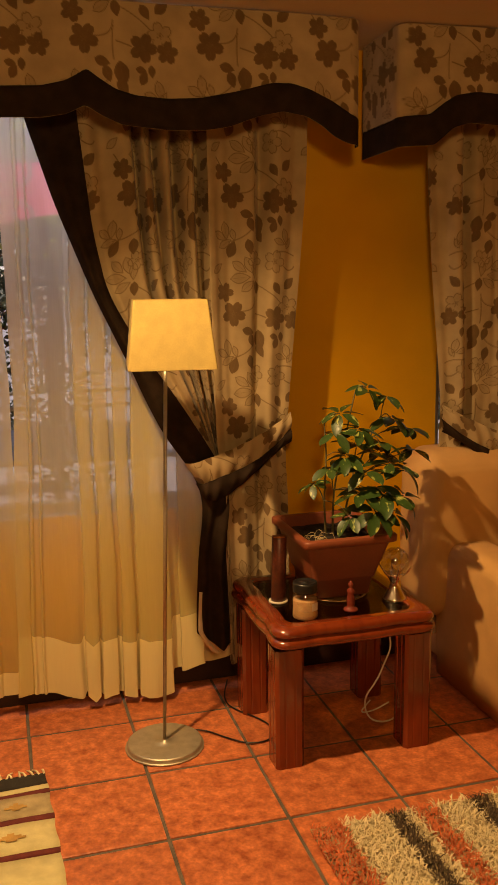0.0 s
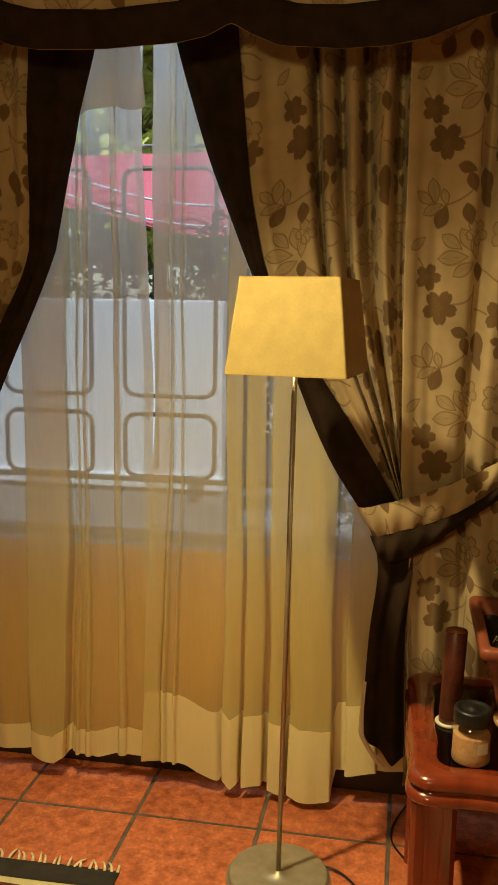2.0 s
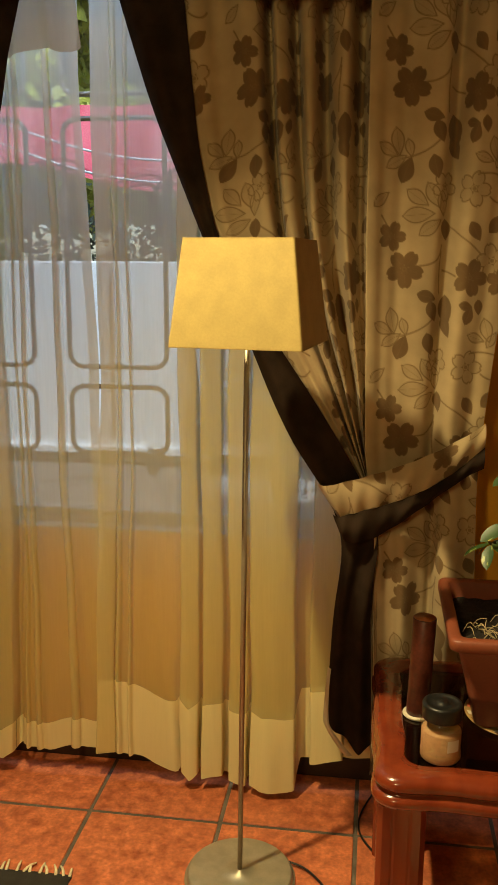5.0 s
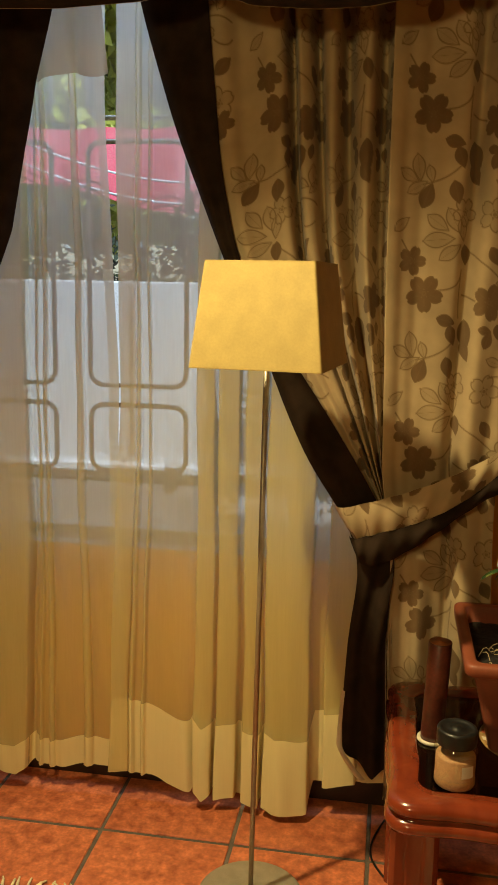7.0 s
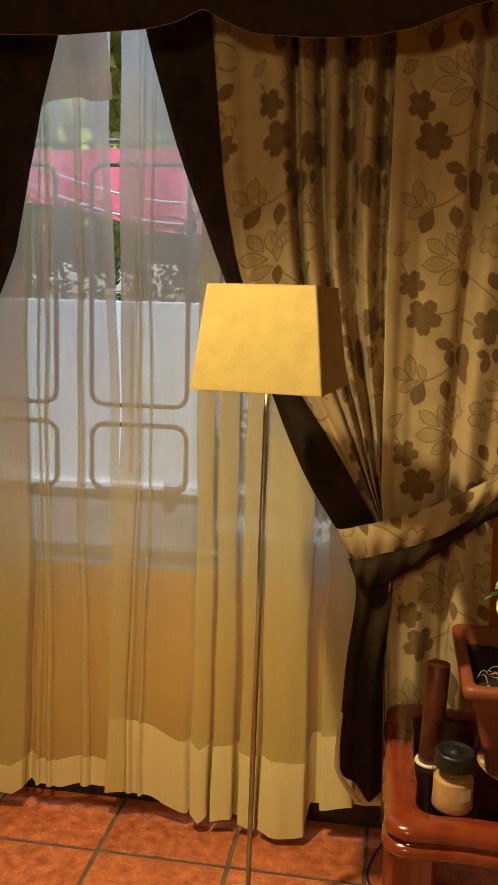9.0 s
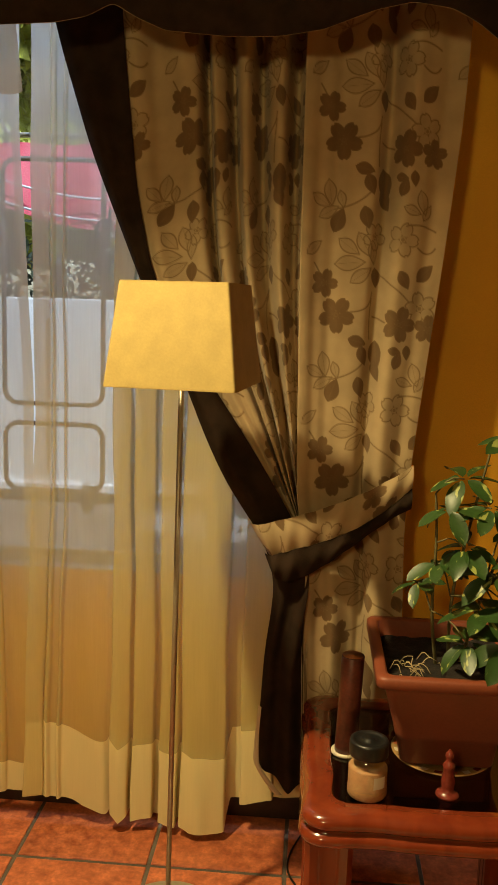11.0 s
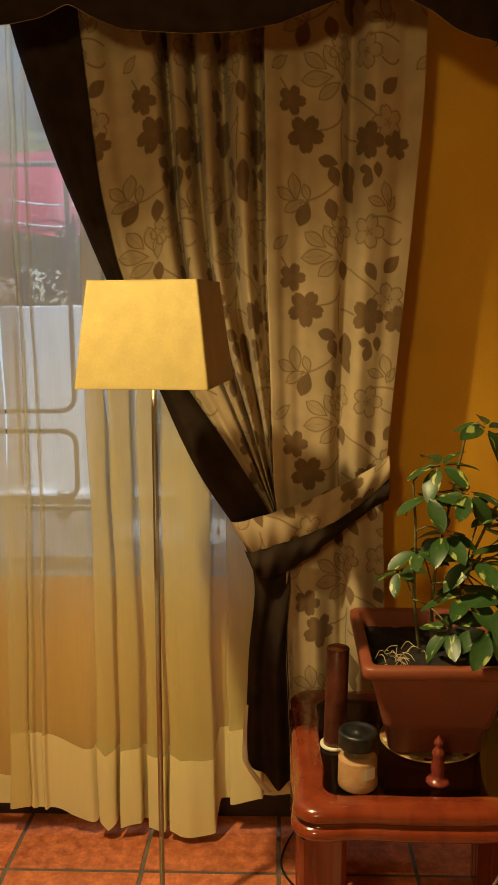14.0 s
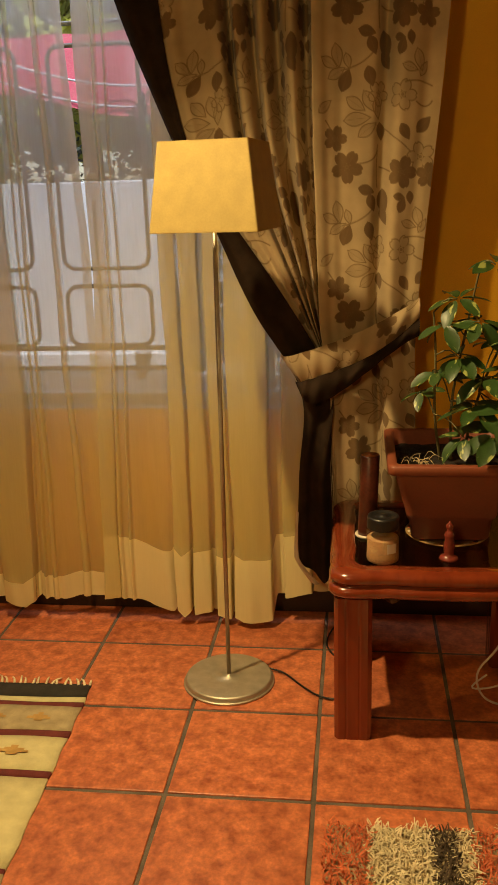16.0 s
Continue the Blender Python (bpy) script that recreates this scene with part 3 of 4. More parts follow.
    for nm, up, dn, mat, bulge in (("tie_band", t_, m_, M_PRINT, 0.012), ("tie_border", m_, l_, M_BROWN, 0.016)):
        r = np.linspace(0, 1, max(8, int(0.1 / fine)))[:, None]
        Xq = np.broadcast_to(cx[None, :], (len(r), n)) + (0.055 if nm == "tie_band" else 0.02) * r * (1 - q[None, :]) ** 3 + (0.045 if nm != "tie_band" else 0.0) * (1 - q[None, :]) ** 3
        Zq = up[None, :] + (dn - up)[None, :] * r
        Yq = yq[None, :] - bulge * np.sin(np.pi * r) + 0.004 * np.sin(40 * q[None, :] + 3 * r)
        Uq, Vq = np.broadcast_to(q[None, :] * 0.52 + 0.10, Xq.shape), 0.10 + 0.09 * r + 0 * Xq
        part(nm, sheet(nm, np.stack([turn(Xq), Yq, Zq], -1), mat, np.stack([Uq, Vq], -1), printed(Uq, Vq)), None, thing)
    return thing


drape("curtain_panel", lambda x: x, 0.0030, "beige floral printed curtain with dark brown border, tied back")
drape("curtain_panel", lambda x: 0.195 - x, 0.0052, "beige floral printed curtain with brown border, tied back beside the window", 0.17,
      ((1.0, 0.0), (1.78, 0.0), (2.0, 0.035), (2.18, 0.054), (2.37, 0.060), (2.5, 0.060)))
drape("curtain_panel", lambda x: 3.08 - x, 0.0044, "beige floral printed curtain tied back behind the sofa", 0.05)


VAL_TOP = [(0.05, 2.388), (0.117, 2.393), (0.25, 2.400), (0.33, 2.420), (0.375, 2.445), (0.403, 2.464), (0.435, 2.440), (0.50, 2.402), (0.571, 2.384), (0.68, 2.378),
           (0.80, 2.385), (0.95, 2.416), (1.066, 2.447), (1.14, 2.449), (1.21, 2.432), (1.30, 2.395), (1.352, 2.365), (1.417, 2.335)]
VAL_LOW = [(0.05, 2.295), (0.25, 2.303), (0.33, 2.318), (0.394, 2.350), (0.45, 2.318), (0.52, 2.290), (0.68, 2.278), (0.80, 2.280), (0.90, 2.295), (1.02, 2.338),
           (1.108, 2.356), (1.20, 2.342), (1.26, 2.312), (1.31, 2.275), (1.36, 2.255), (1.417, 2.248)]
VAL2_TOP = [(1.58, 2.355), (1.70, 2.365), (1.76, 2.41), (1.81, 2.440), (1.90, 2.455), (2.1, 2.445), (2.35, 2.39), (2.6, 2.40)]
VAL2_LOW = [(1.58, 2.25), (1.72, 2.258), (1.76, 2.29), (1.80, 2.325), (1.87, 2.345), (2.1, 2.335), (2.35, 2.28), (2.6, 2.29)]


def valance(name, x0, x1, mirror, top, low, label, deep=True):
    """Stiff shaped pelmet that stands out from the wall, printed with a brown lower border and side returns."""
    thing = holder(name, ((x0 + x1) / 2, 3.2, 2.3), label, "valance", group="pelmets")
    fy, step, rad = 3.0, 0.004, 0.045
    path = []
    back = np.arange(fy + 0.36 if deep else fy + 0.06, fy + rad, -0.012)
    path += [(x0, y) for y in back]
    path += [(x0 + rad - rad * math.cos(a), fy + rad - rad * math.sin(a)) for a in np.linspace(0, math.pi / 2, 8)]
    path += [(x, fy) for x in np.arange(x0 + rad + step, x1 - rad, step)]
    path += [(x1 - rad + rad * math.sin(a), fy + rad - rad * math.cos(a)) for a in np.linspace(0, math.pi / 2, 8)]
    path += [(x1, y) for y in back[::-1]]
    path = np.array(path)
    arc = np.concatenate([[0], np.cumsum(np.hypot(*np.diff(path, axis=0).T))])
    x, y = path[:, 0], path[:, 1] - 0.006 * np.sin(path[:, 0] * 7) * (path[:, 1] < fy + 0.02)
    q = np.where(x < mirror, 2 * mirror - x, x)
    q = np.clip(q, min(k for k, _ in top), max(k for k, _ in top))
    zt = np.interp(q, *zip(*top))
    zl = np.interp(q, *zip(*low))
    # the shaped edge runs in soft curves
    soft = np.hanning(13) / np.hanning(13).sum()
    zt, zl = (np.convolve(np.pad(e, 6, mode='edge'), soft, mode='valid') for e in (zt, zl))
    for nm, a, b, mat, rows, lift in (("face", np.full_like(x, CEIL - 0.006), zt, M_PRINT, 85, 0.0), ("border", zt + 0.004, zl, M_BROWN, 10, 0.004)):
        r = np.linspace(0, 1, rows)[:, None]
        Z = a[None, :] + (b - a)[None, :] * r
        X = np.broadcast_to(x[None, :], Z.shape)
        Y = y[None, :] - lift - 0.006 * np.sin(np.pi * r) * (y[None, :] < fy + 0.02)
        U, V = np.broadcast_to(arc[None, :], Z.shape) + 0.1, CEIL + 0.07 - Z
        ob = part(nm, sheet(nm, np.stack([X, Y, Z], -1), mat, np.stack([U, V], -1), printed(U, V)), None, thing, "" if nm == "face" else "dark brown shaped border")
        s = ob.modifiers.new("thick", 'SOLIDIFY')
        s.thickness, s.offset = 0.004, 1.0
    part("piping", tube([(a, b - 0.005, c) for a, b, c in zip(x, y, zl)][::3], 0.0013, 6, smoothings=0), M_KTAN, thing, "thin piping on the lower edge")


valance("pelmet", 0.10 - 1.417, 1.417, 0.05, VAL_TOP, VAL_LOW, "beige floral pelmet with shaped dark brown border under the ceiling", False)
valance("pelmet", 1.582, 3.62, 1.4, VAL2_TOP, VAL2_LOW, "beige floral pelmet with brown border above the sofa")


def pleat(xa, xb, front, rear=0.020):
    """Cross-section of one flat pleat: behind to its far side, back, and forward over its front."""
    mid = (front + rear) / 2
    e = min(0.006, (xb - xa) * 0.25)
    return [(xa, rear), (xb - 2 * e, rear), (xb - e, rear - 0.002), (xb - e, mid), (xb - 2 * e, mid), (xa + e, mid), (xa, mid - 0.003), (xa, front + 0.004), (xa + e, front),
            ((xa + xb) / 2, front - 0.004), (xb - e, front), (xb, front + 0.004), (xb, rear - 0.004), (xb + 0.002, rear)]


def voile(line, lower, hem, doubled, slide, label):
    """A voile curtain hung along its cross-section, with a bottom hem and a doubled side edge."""
    thing = holder("voile_curtain", (0.1, 3.30, 0.1), label, "sheer curtain", group="voile curtains")
    q = np.array(line, float)
    for _ in range(2):
        q = np.concatenate([q[:1], np.stack([0.75 * q[:-1] + 0.25 * q[1:], 0.25 * q[:-1] + 0.75 * q[1:]], 1).reshape(-1, 2), q[-1:]])
    arc = np.concatenate([[0], np.cumsum(np.hypot(*np.diff(q, axis=0).T))])
    s = np.linspace(0, arc[-1], int(arc[-1] / 0.0035))
    x, y = np.interp(s, arc, q[:, 0])[None, :], np.interp(s, arc, q[:, 1])[None, :]
    s = s[None, :]
    zb = np.interp(x, *zip(*lower)) + 0.004 * np.sin(37 * s) + 0.10 * np.clip(y, 0, 0.02)

    def hung(z, off):
        t = np.clip((2.4 - z) / 2.3, 0, 1)
        X = x + slide(x, z) + 0.0035 * np.sin(5 * z + 11 * x) + 0.0016 * np.sin(13 * z + 40 * x)
        Y = 3.298 + off + y * (0.75 + 0.35 * t) + 0.005 * np.sin(24 * x + 2.2 * t) * t + 0.0025 * np.sin(60 * s + 5 * z) + 0.0018 * np.sin(9 * z + 90 * x)
        return np.stack([X, Y, z + 0 * X], -1)
    r = np.linspace(0, 1, 80)[:, None]
    body = 2.44 + (zb - 2.44) * r
    part("voile", sheet("voile", hung(body, 0.0), M_SHEER), None, thing)
    r = np.linspace(0, 1, 18)[:, None]
    part("hem", sheet("hem", hung(zb - 0.002 + (hem + 0.006 * np.sin(19 * s)) * (1 - r), -0.0035), M_SHEER2), None, thing, "doubled cream hem")
    keep = (x[0] > doubled[0]) & (x[0] < doubled[1])
    part("side_hem", sheet("side_hem", hung(body, -0.005)[:, keep], M_SHEER), None, thing, "doubled voile along the edge")


voile([(0.098, -0.010), (0.104, -0.012), (0.125, -0.012), (0.146, -0.010), (0.150, -0.006)] + pleat(0.150, 0.165, -0.006, 0.004) + pleat(0.184, 0.196, -0.004, 0.006)
      + [(0.23, 0.004), (0.27, -0.003), (0.315, -0.004), (0.328, 0.010)] + pleat(0.336, 0.393, -0.024) + pleat(0.402, 0.466, -0.020) + pleat(0.484, 0.541, -0.024) + pleat(0.551, 0.692, -0.032)
      + [(0.70, 0.022), (0.728, 0.022)] + pleat(0.735, 0.842, -0.004, 0.024) + [(0.88, 0.02), (0.92, 0.012), (0.98, 0.015)],
      [(0.05, 0.092), (0.15, 0.100), (0.20, 0.090), (0.26, 0.066), (0.325, 0.052), (0.335, 0.072), (0.364, 0.042), (0.392, 0.062), (0.402, 0.040), (0.464, 0.056), (0.484, 0.046), (0.536, 0.034),
       (0.553, 0.038), (0.585, 0.022), (0.690, 0.040), (0.705, 0.110), (0.836, 0.130), (0.98, 0.150)], 0.245, (0.097, 0.150),
      lambda x, z: along(z, ((0.09, -0.047), (0.89, -0.011), (1.3, 0.0))) * np.clip(1 - (x - 0.098) / 0.25, 0, 1),
      "translucent cream voile curtain with gathered pleats and deep hem")
voile([(-0.97, 0.01), (-0.90, -0.005)] + pleat(-0.82, -0.76, -0.02) + [(-0.70, 0.01)] + pleat(-0.62, -0.55, -0.02) + [(-0.47, 0.0), (-0.40, 0.012)] + pleat(-0.34, -0.216, -0.028, 0.026)
      + [(-0.205, 0.026), (-0.196, 0.008)] + pleat(-0.182, -0.168, -0.004, 0.008) + pleat(-0.148, -0.128, -0.006, 0.008) + [(-0.10, 0.0), (-0.07, 0.004)] + pleat(-0.045, -0.024, -0.006, 0.008)
      + [(0.0, 0.004), (0.03, 0.012), (0.062, 0.016)],
      [(-0.95, 0.09), (-0.6, 0.07), (-0.34, 0.085), (-0.255, 0.058), (-0.216, 0.080), (-0.20, 0.098), (-0.15, 0.086), (-0.05, 0.098), (0.06, 0.106)], 0.095, (0.035, 0.07),
      lambda x, z: along(z, ((0.3, 0.035), (1.33, 0.024), (1.89, 0.003), (2.27, -0.006))) * np.clip((x + 0.1) / 0.16, 0, 1) + 0.025 * np.clip((z - 0.08) / 0.8, 0, 1) * np.exp(-((x + 0.21) / 0.06) ** 2),
      "translucent cream voile curtain hanging beside its pair")

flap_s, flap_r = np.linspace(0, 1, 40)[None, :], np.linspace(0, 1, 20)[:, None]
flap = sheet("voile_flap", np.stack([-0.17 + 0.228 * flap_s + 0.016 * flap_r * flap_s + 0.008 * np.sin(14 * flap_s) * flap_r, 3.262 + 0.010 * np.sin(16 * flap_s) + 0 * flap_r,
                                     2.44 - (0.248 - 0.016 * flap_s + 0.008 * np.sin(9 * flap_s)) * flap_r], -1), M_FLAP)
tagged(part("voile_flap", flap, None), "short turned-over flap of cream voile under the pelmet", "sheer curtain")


# ---- floor lamp ----
def floor_lamp():
    foot = Vector((0.580, 2.893, 0.0))
    lamp = holder("floor_lamp", foot, "nickel floor lamp with a tapered parchment shade on round base", "floor lamp")
    part("base", lathe([(0.0005, 0.0), (0.149, 0.0), (0.1505, 0.001), (0.1505, 0.005), (0.1500, 0.006), (0.1450, 0.0065), (0.1445, 0.007), (0.1430, 0.019), (0.1425, 0.0200), (0.1380, 0.0232), (0.1370, 0.0234), (0.06, 0.0240), (0.0125, 0.0242), (0.0115, 0.028), (0.0005, 0.028)], foot, 72), M_STEEL, lamp)
    top = Vector((0.610, 2.778, 1.62))
    part("pole", tube([foot + Vector((0, 0, 0.03)), top], 0.0068, 16, smoothings=0), M_POLE, lamp)
    bm = bmesh.new()
    rings = []
    yaw = Matrix.Rotation(radians(-7), 2)
    for z, half in ((1.461, 0.1455), (1.4615, 0.147), (1.465, 0.147), (1.686, 0.122), (1.690, 0.122), (1.690, 0.120), (1.466, 0.144), (1.461, 0.144)):
        ring = []
        for sx, sy in ((-1, -1), (1, -1), (1, 1), (-1, 1)):
            rr = 0.006
            for k in range(5):
                a = math.atan2(sy, sx) - math.pi / 4 + k * math.pi / 8
                p = yaw @ Vector((sx * (half - rr) + rr * math.cos(a), sy * (half - rr) + rr * math.sin(a)))
                ring.append(bm.verts.new((0.6205 + p.x, 2.772 + p.y, z)))
        rings.append(ring)
    n = len(rings[0])
    for a, b in zip(rings, rings[1:] + rings[:1]):
        for k in range(n):
            bm.faces.new((a[k], a[(k + 1) % n], b[(k + 1) % n], b[k]))
    bmesh.ops.recalc_face_normals(bm, faces=bm.faces[:])
    part("shade", bm, M_SHADE, lamp, "square tapered parchment shade", smooth=False)
    part("shade_holder", join(tube([(0.50, 2.768, 1.675), (0.72, 2.768, 1.675)], 0.003, 8, smoothings=0), tube([(0.6075, 2.66, 1.675), (0.6075, 2.88, 1.675)], 0.003, 8, smoothings=0)), M_POLE, lamp)


floor_lamp()
cord = [(0.70, 2.965, 0.012), (0.76, 2.95, 0.006), (0.82, 2.87, 0.006), (0.89, 2.80, 0.006), (0.97, 2.80, 0.006), (1.02, 2.87, 0.006), (0.99, 2.98, 0.006), (0.90, 3.10, 0.006), (0.89, 3.20, 0.006), (0.95, 3.36, 0.01)]
tagged(part("lamp_cord", tube(cord, 0.0032, 8, smoothings=3), M_BLACK), "thin black electric cord lying on the tiles", "cable")


# ---- side table ----
def table_outline(half, inset, steps=22):
    """Rounded square whose sides swing in beside the corners."""
    r, pts = 0.055, []
    for side in range(4):
        a = side * math.pi / 2
        line = []
        for k in range(steps):
            s = -1 + 2 * k / (steps - 1)
            bump = max(0.0, math.cos((abs(s) - 0.60) / 0.36 * math.pi / 2)) ** 2 if abs(abs(s) - 0.60) < 0.36 else 0.0
            line.append((s * (half - r), -(half - 0.006 * bump)))
        for k in range(1, 6):
            b = -math.pi / 2 + k * math.pi / 12
            line.append((half - r + r * math.cos(b), -(half - r) + r * math.sin(b)))
        for x, y in line:
            x, y = x * (1 - inset / half), y * (1 - inset / half)
            pts.append((x * math.cos(a) - y * math.sin(a), x * math.sin(a) + y * math.cos(a)))
    return pts


def side_table():
    cx, cy, half = 1.237, 2.868, 0.315
    t = holder("side_table", (cx, cy, 0), "red varnished wooden side table with smoked glass top", "side table")
    bm = bmesh.new()
    prof = [(0.072, 0.528), (0.072, 0.543), (0.067, 0.546), (0.034, 0.548), (0.016, 0.546), (0.006, 0.540), (0.000, 0.530), (0.001, 0.519), (0.007, 0.511), (0.013, 0.507),
            (0.004, 0.503), (-0.003, 0.495), (-0.004, 0.486), (0.000, 0.477), (0.010, 0.470), (0.030, 0.467), (0.072, 0.467)]
    rings = []
    for inset, z in prof:
        rings.append([bm.verts.new((cx + x, cy + y, z)) for x, y in table_outline(half, inset)])
    n = len(rings[0])
    for a, b in zip(rings, rings[1:] + rings[:1]):
        for k in range(n):
            bm.faces.new((a[k], a[(k + 1) % n], b[(k + 1) % n], b[k]))
    bmesh.ops.recalc_face_normals(bm, faces=bm.faces[:])
    part("top_frame", bm, M_WOOD, t)
    part("glass", box((cx - 0.246, cy - 0.246, 0.530), (cx + 0.246, cy + 0.246, 0.5405), 0.001), M_DGLASS, t, "smoked glass panel", smooth=False)
    for sx in (-1, 1):
        for sy in (-1, 1):
            lx, ly = cx + sx * 0.248 + (0.010 if sx > 0 else 0), cy + sy * 0.218
            h, c = 0.054, 0.012
            edge = [(-h + c, -h), (-0.024, -h), (-0.019, -h + 0.0015), (-0.014, -h), (0.014, -h), (0.019, -h + 0.0015), (0.024, -h), (h - c, -h)]
            bm = bmesh.new()
            outline = []
            for k in range(4):
                a = k * math.pi / 2
                outline += [(x * math.cos(a) - y * math.sin(a), x * math.sin(a) + y * math.cos(a)) for x, y in edge]
            lo = [bm.verts.new((lx + x, ly + y, 0.0)) for x, y in outline]
            hi = [bm.verts.new((lx + x, ly + y, 0.452)) for x, y in outline]
            for k in range(len(lo)):
                bm.faces.new((lo[k], lo[(k + 1) % len(lo)], hi[(k + 1) % len(lo)], hi[k]))
            bm.faces.new(hi)
            bm.faces.new(lo[::-1])
            bmesh.ops.recalc_face_normals(bm, faces=bm.faces[:])
            leg = part("leg", bm, M_WOOD, t, smooth=False)
            part("leg_cap", box((lx - 0.068, ly - 0.068, 0.432), (lx + 0.068, ly + 0.068, 0.4665), 0.016, 5), M_WOOD, leg)


side_table()
TOP = 0.5405


def square_loft(bm, centre, levels, radius=0.03):
    """Rounded rectangles (half x, half y, z, shift y) joined into a body."""
    rings = []
    for hx, hy, z in levels:
        ring = []
        for sx, sy in ((-1, -1), (1, -1), (1, 1), (-1, 1)):
            r = min(radius, hx, hy)
            for k in range(6):
                a = math.atan2(sy, sx) - math.pi / 4 + k * math.pi / 10
                ring.append(bm.verts.new((centre[0] + sx * (hx - r) + r * math.cos(a), centre[1] + sy * (hy - r) + r * math.sin(a), z)))
        rings.append(ring)
    n = len(rings[0])
    for a, b in zip(rings, rings[1:]):
        for k in range(n):
            bm.faces.new((a[k], a[(k + 1) % n], b[(k + 1) % n], b[k]))
    bm.faces.new(rings[0][::-1])
    bm.faces.new(rings[-1])
    bmesh.ops.recalc_face_normals(bm, faces=bm.faces[:])
    return bm


def potted_plant():
    c = (1.272, 2.915)
    pot = holder("potted_plant", (c[0], c[1], 0.556), "variegated umbrella plant in a square terracotta plastic planter", "potted plant")
    part("planter", square_loft(bmesh.new(), c, [(0.108, 0.118, 0.556), (0.112, 0.122, 0.559), (0.120, 0.130, 0.622), (0.127, 0.137, 0.626), (0.131, 0.141, 0.640), (0.131, 0.141, 0.643),
                                                 (0.166, 0.188, 0.775), (0.166, 0.188, 0.778), (0.182, 0.205, 0.779), (0.187, 0.210, 0.784), (0.187, 0.210, 0.804), (0.183, 0.206, 0.809),
                                                 (0.165, 0.187, 0.809), (0.160, 0.182, 0.805), (0.156, 0.178, 0.755)], 0.022), M_POT, pot)
    bm = bmesh.new()
    grid = [[bm.verts.new((c[0] + (i / 24 - 0.5) * 0.316, c[1] + (j / 24 - 0.5) * 0.36, 0.765 + 0.012 * noise.noise(Vector((i * 0.4, j * 0.4, 3))))) for i in range(25)] for j in range(25)]
    for j in range(24):
        for i in range(24):
            bm.faces.new((grid[j][i], grid[j][i + 1], grid[j + 1][i + 1], grid[j + 1][i]))
    part("soil", bm, M_SOIL, pot)
    rng = random.Random(5)
    dry = []
    for k in range(22):
        x, y = c[0] - 0.09 + rng.gauss(0, 0.035), c[1] - 0.07 + rng.gauss(0, 0.05)
        a = rng.uniform(0, 6.28)
        dry.append(tube([(x, y, 0.77), (x + 0.015 * math.cos(a), y + 0.015 * math.sin(a), 0.785 + rng.random() * 0.012), (x + 0.035 * math.cos(a), y + 0.035 * math.sin(a), 0.775 + rng.random() * 0.02)], 0.0011, 4, smoothings=1))
    tagged(part("dry_stalks", join(*dry), M_KTAN, pot, "dry pale stalks on the soil"), "dry pale stalks on the soil", kind="stuff")
    # stems and palmate leaf clusters
    clusters = [(1.31, 2.82, 1.365, 0.070), (1.41, 2.86, 1.325, 0.075), (1.215, 2.85, 1.270, 0.080), (1.18, 2.80, 1.205, 0.075), (1.27, 2.79, 1.215, 0.075), (1.46, 2.92, 1.23, 0.085),
                (1.55, 2.95, 1.18, 0.090), (1.58, 2.97, 1.09, 0.085), (1.36, 2.80, 1.16, 0.085), (1.22, 2.80, 1.115, 0.075), (1.165, 2.82, 1.07, 0.070), (1.29, 2.77, 1.06, 0.085),
                (1.40, 2.78, 1.08, 0.090), (1.49, 2.86, 1.03, 0.090), (1.13, 2.90, 0.995, 0.060), (1.27, 2.77, 0.975, 0.085), (1.36, 2.74, 0.970, 0.100), (1.46, 2.80, 0.945, 0.090),
                (1.32, 2.745, 0.905, 0.090), (1.41, 2.78, 0.885, 0.085), (1.24, 2.79, 0.885, 0.070), (1.35, 3.00, 1.12, 0.080), (1.45, 3.0, 1.08, 0.08)]
    trunks = [[(1.28, 2.93, 0.75), (1.27, 2.90, 0.95), (1.30, 2.86, 1.15), (1.33, 2.83, 1.34)], [(1.31, 2.94, 0.75), (1.35, 2.90, 0.98), (1.42, 2.91, 1.14), (1.48, 2.93, 1.22)],
              [(1.25, 2.92, 0.75), (1.22, 2.87, 0.92), (1.22, 2.84, 1.1), (1.21, 2.84, 1.22)]]
    for line in trunks:
        part("stem", tube(line, 0.0048, 8, taper=0.55), M_STEM, pot, "slender green-brown stem")
    variants = []
    for v in range(4):
        lb = bmesh.new()
        rows = []
        for i in range(9):
            t = i / 8
            w = 0.245 * math.sin(math.pi * min(1, t ** 1.1 * 0.97 + 0.02)) ** 0.65 if 0 < i < 8 else 0.004
            drop = -(0.14 + 0.10 * v) * t * t
            fold = 0.28 * w + 0.02 * math.sin(6 * t + v)
            rows.append([lb.verts.new((-w, t, drop + fold)), lb.verts.new((0, t, drop)), lb.verts.new((w, t, drop + fold))])
        for a, b in zip(rows, rows[1:]):
            for k in range(2):
                lb.faces.new((a[k], a[k + 1], b[k + 1], b[k]))
        variants.append(mesh_of("leaf", lb, M_LEAF))
    nodes = [Vector(p) for line in trunks for p in line[1:]]
    for x, y, z, size in clusters:
        tip = Vector((x + 0.06, y, z - 0.015))
        near = min(nodes, key=lambda q: (q - tip).length + (0.5 if q.z > tip.z + 0.02 else 0))
        mid = near.lerp(tip, 0.5) + Vector((0, 0, 0.02))
        part("leaf_stalk", tube([near, mid, tip], 0.0022, 6, smoothings=1), M_STEM, pot)
        count = rng.choice((5, 6, 6, 7))
        out = Vector((x - c[0], y - c[1], 0))
        lean = Matrix.Rotation(rng.uniform(0.1, 0.6), 4, Vector((-out.y, out.x, 0)).normalized() if out.length > 0.02 else Vector((1, 0, 0)))
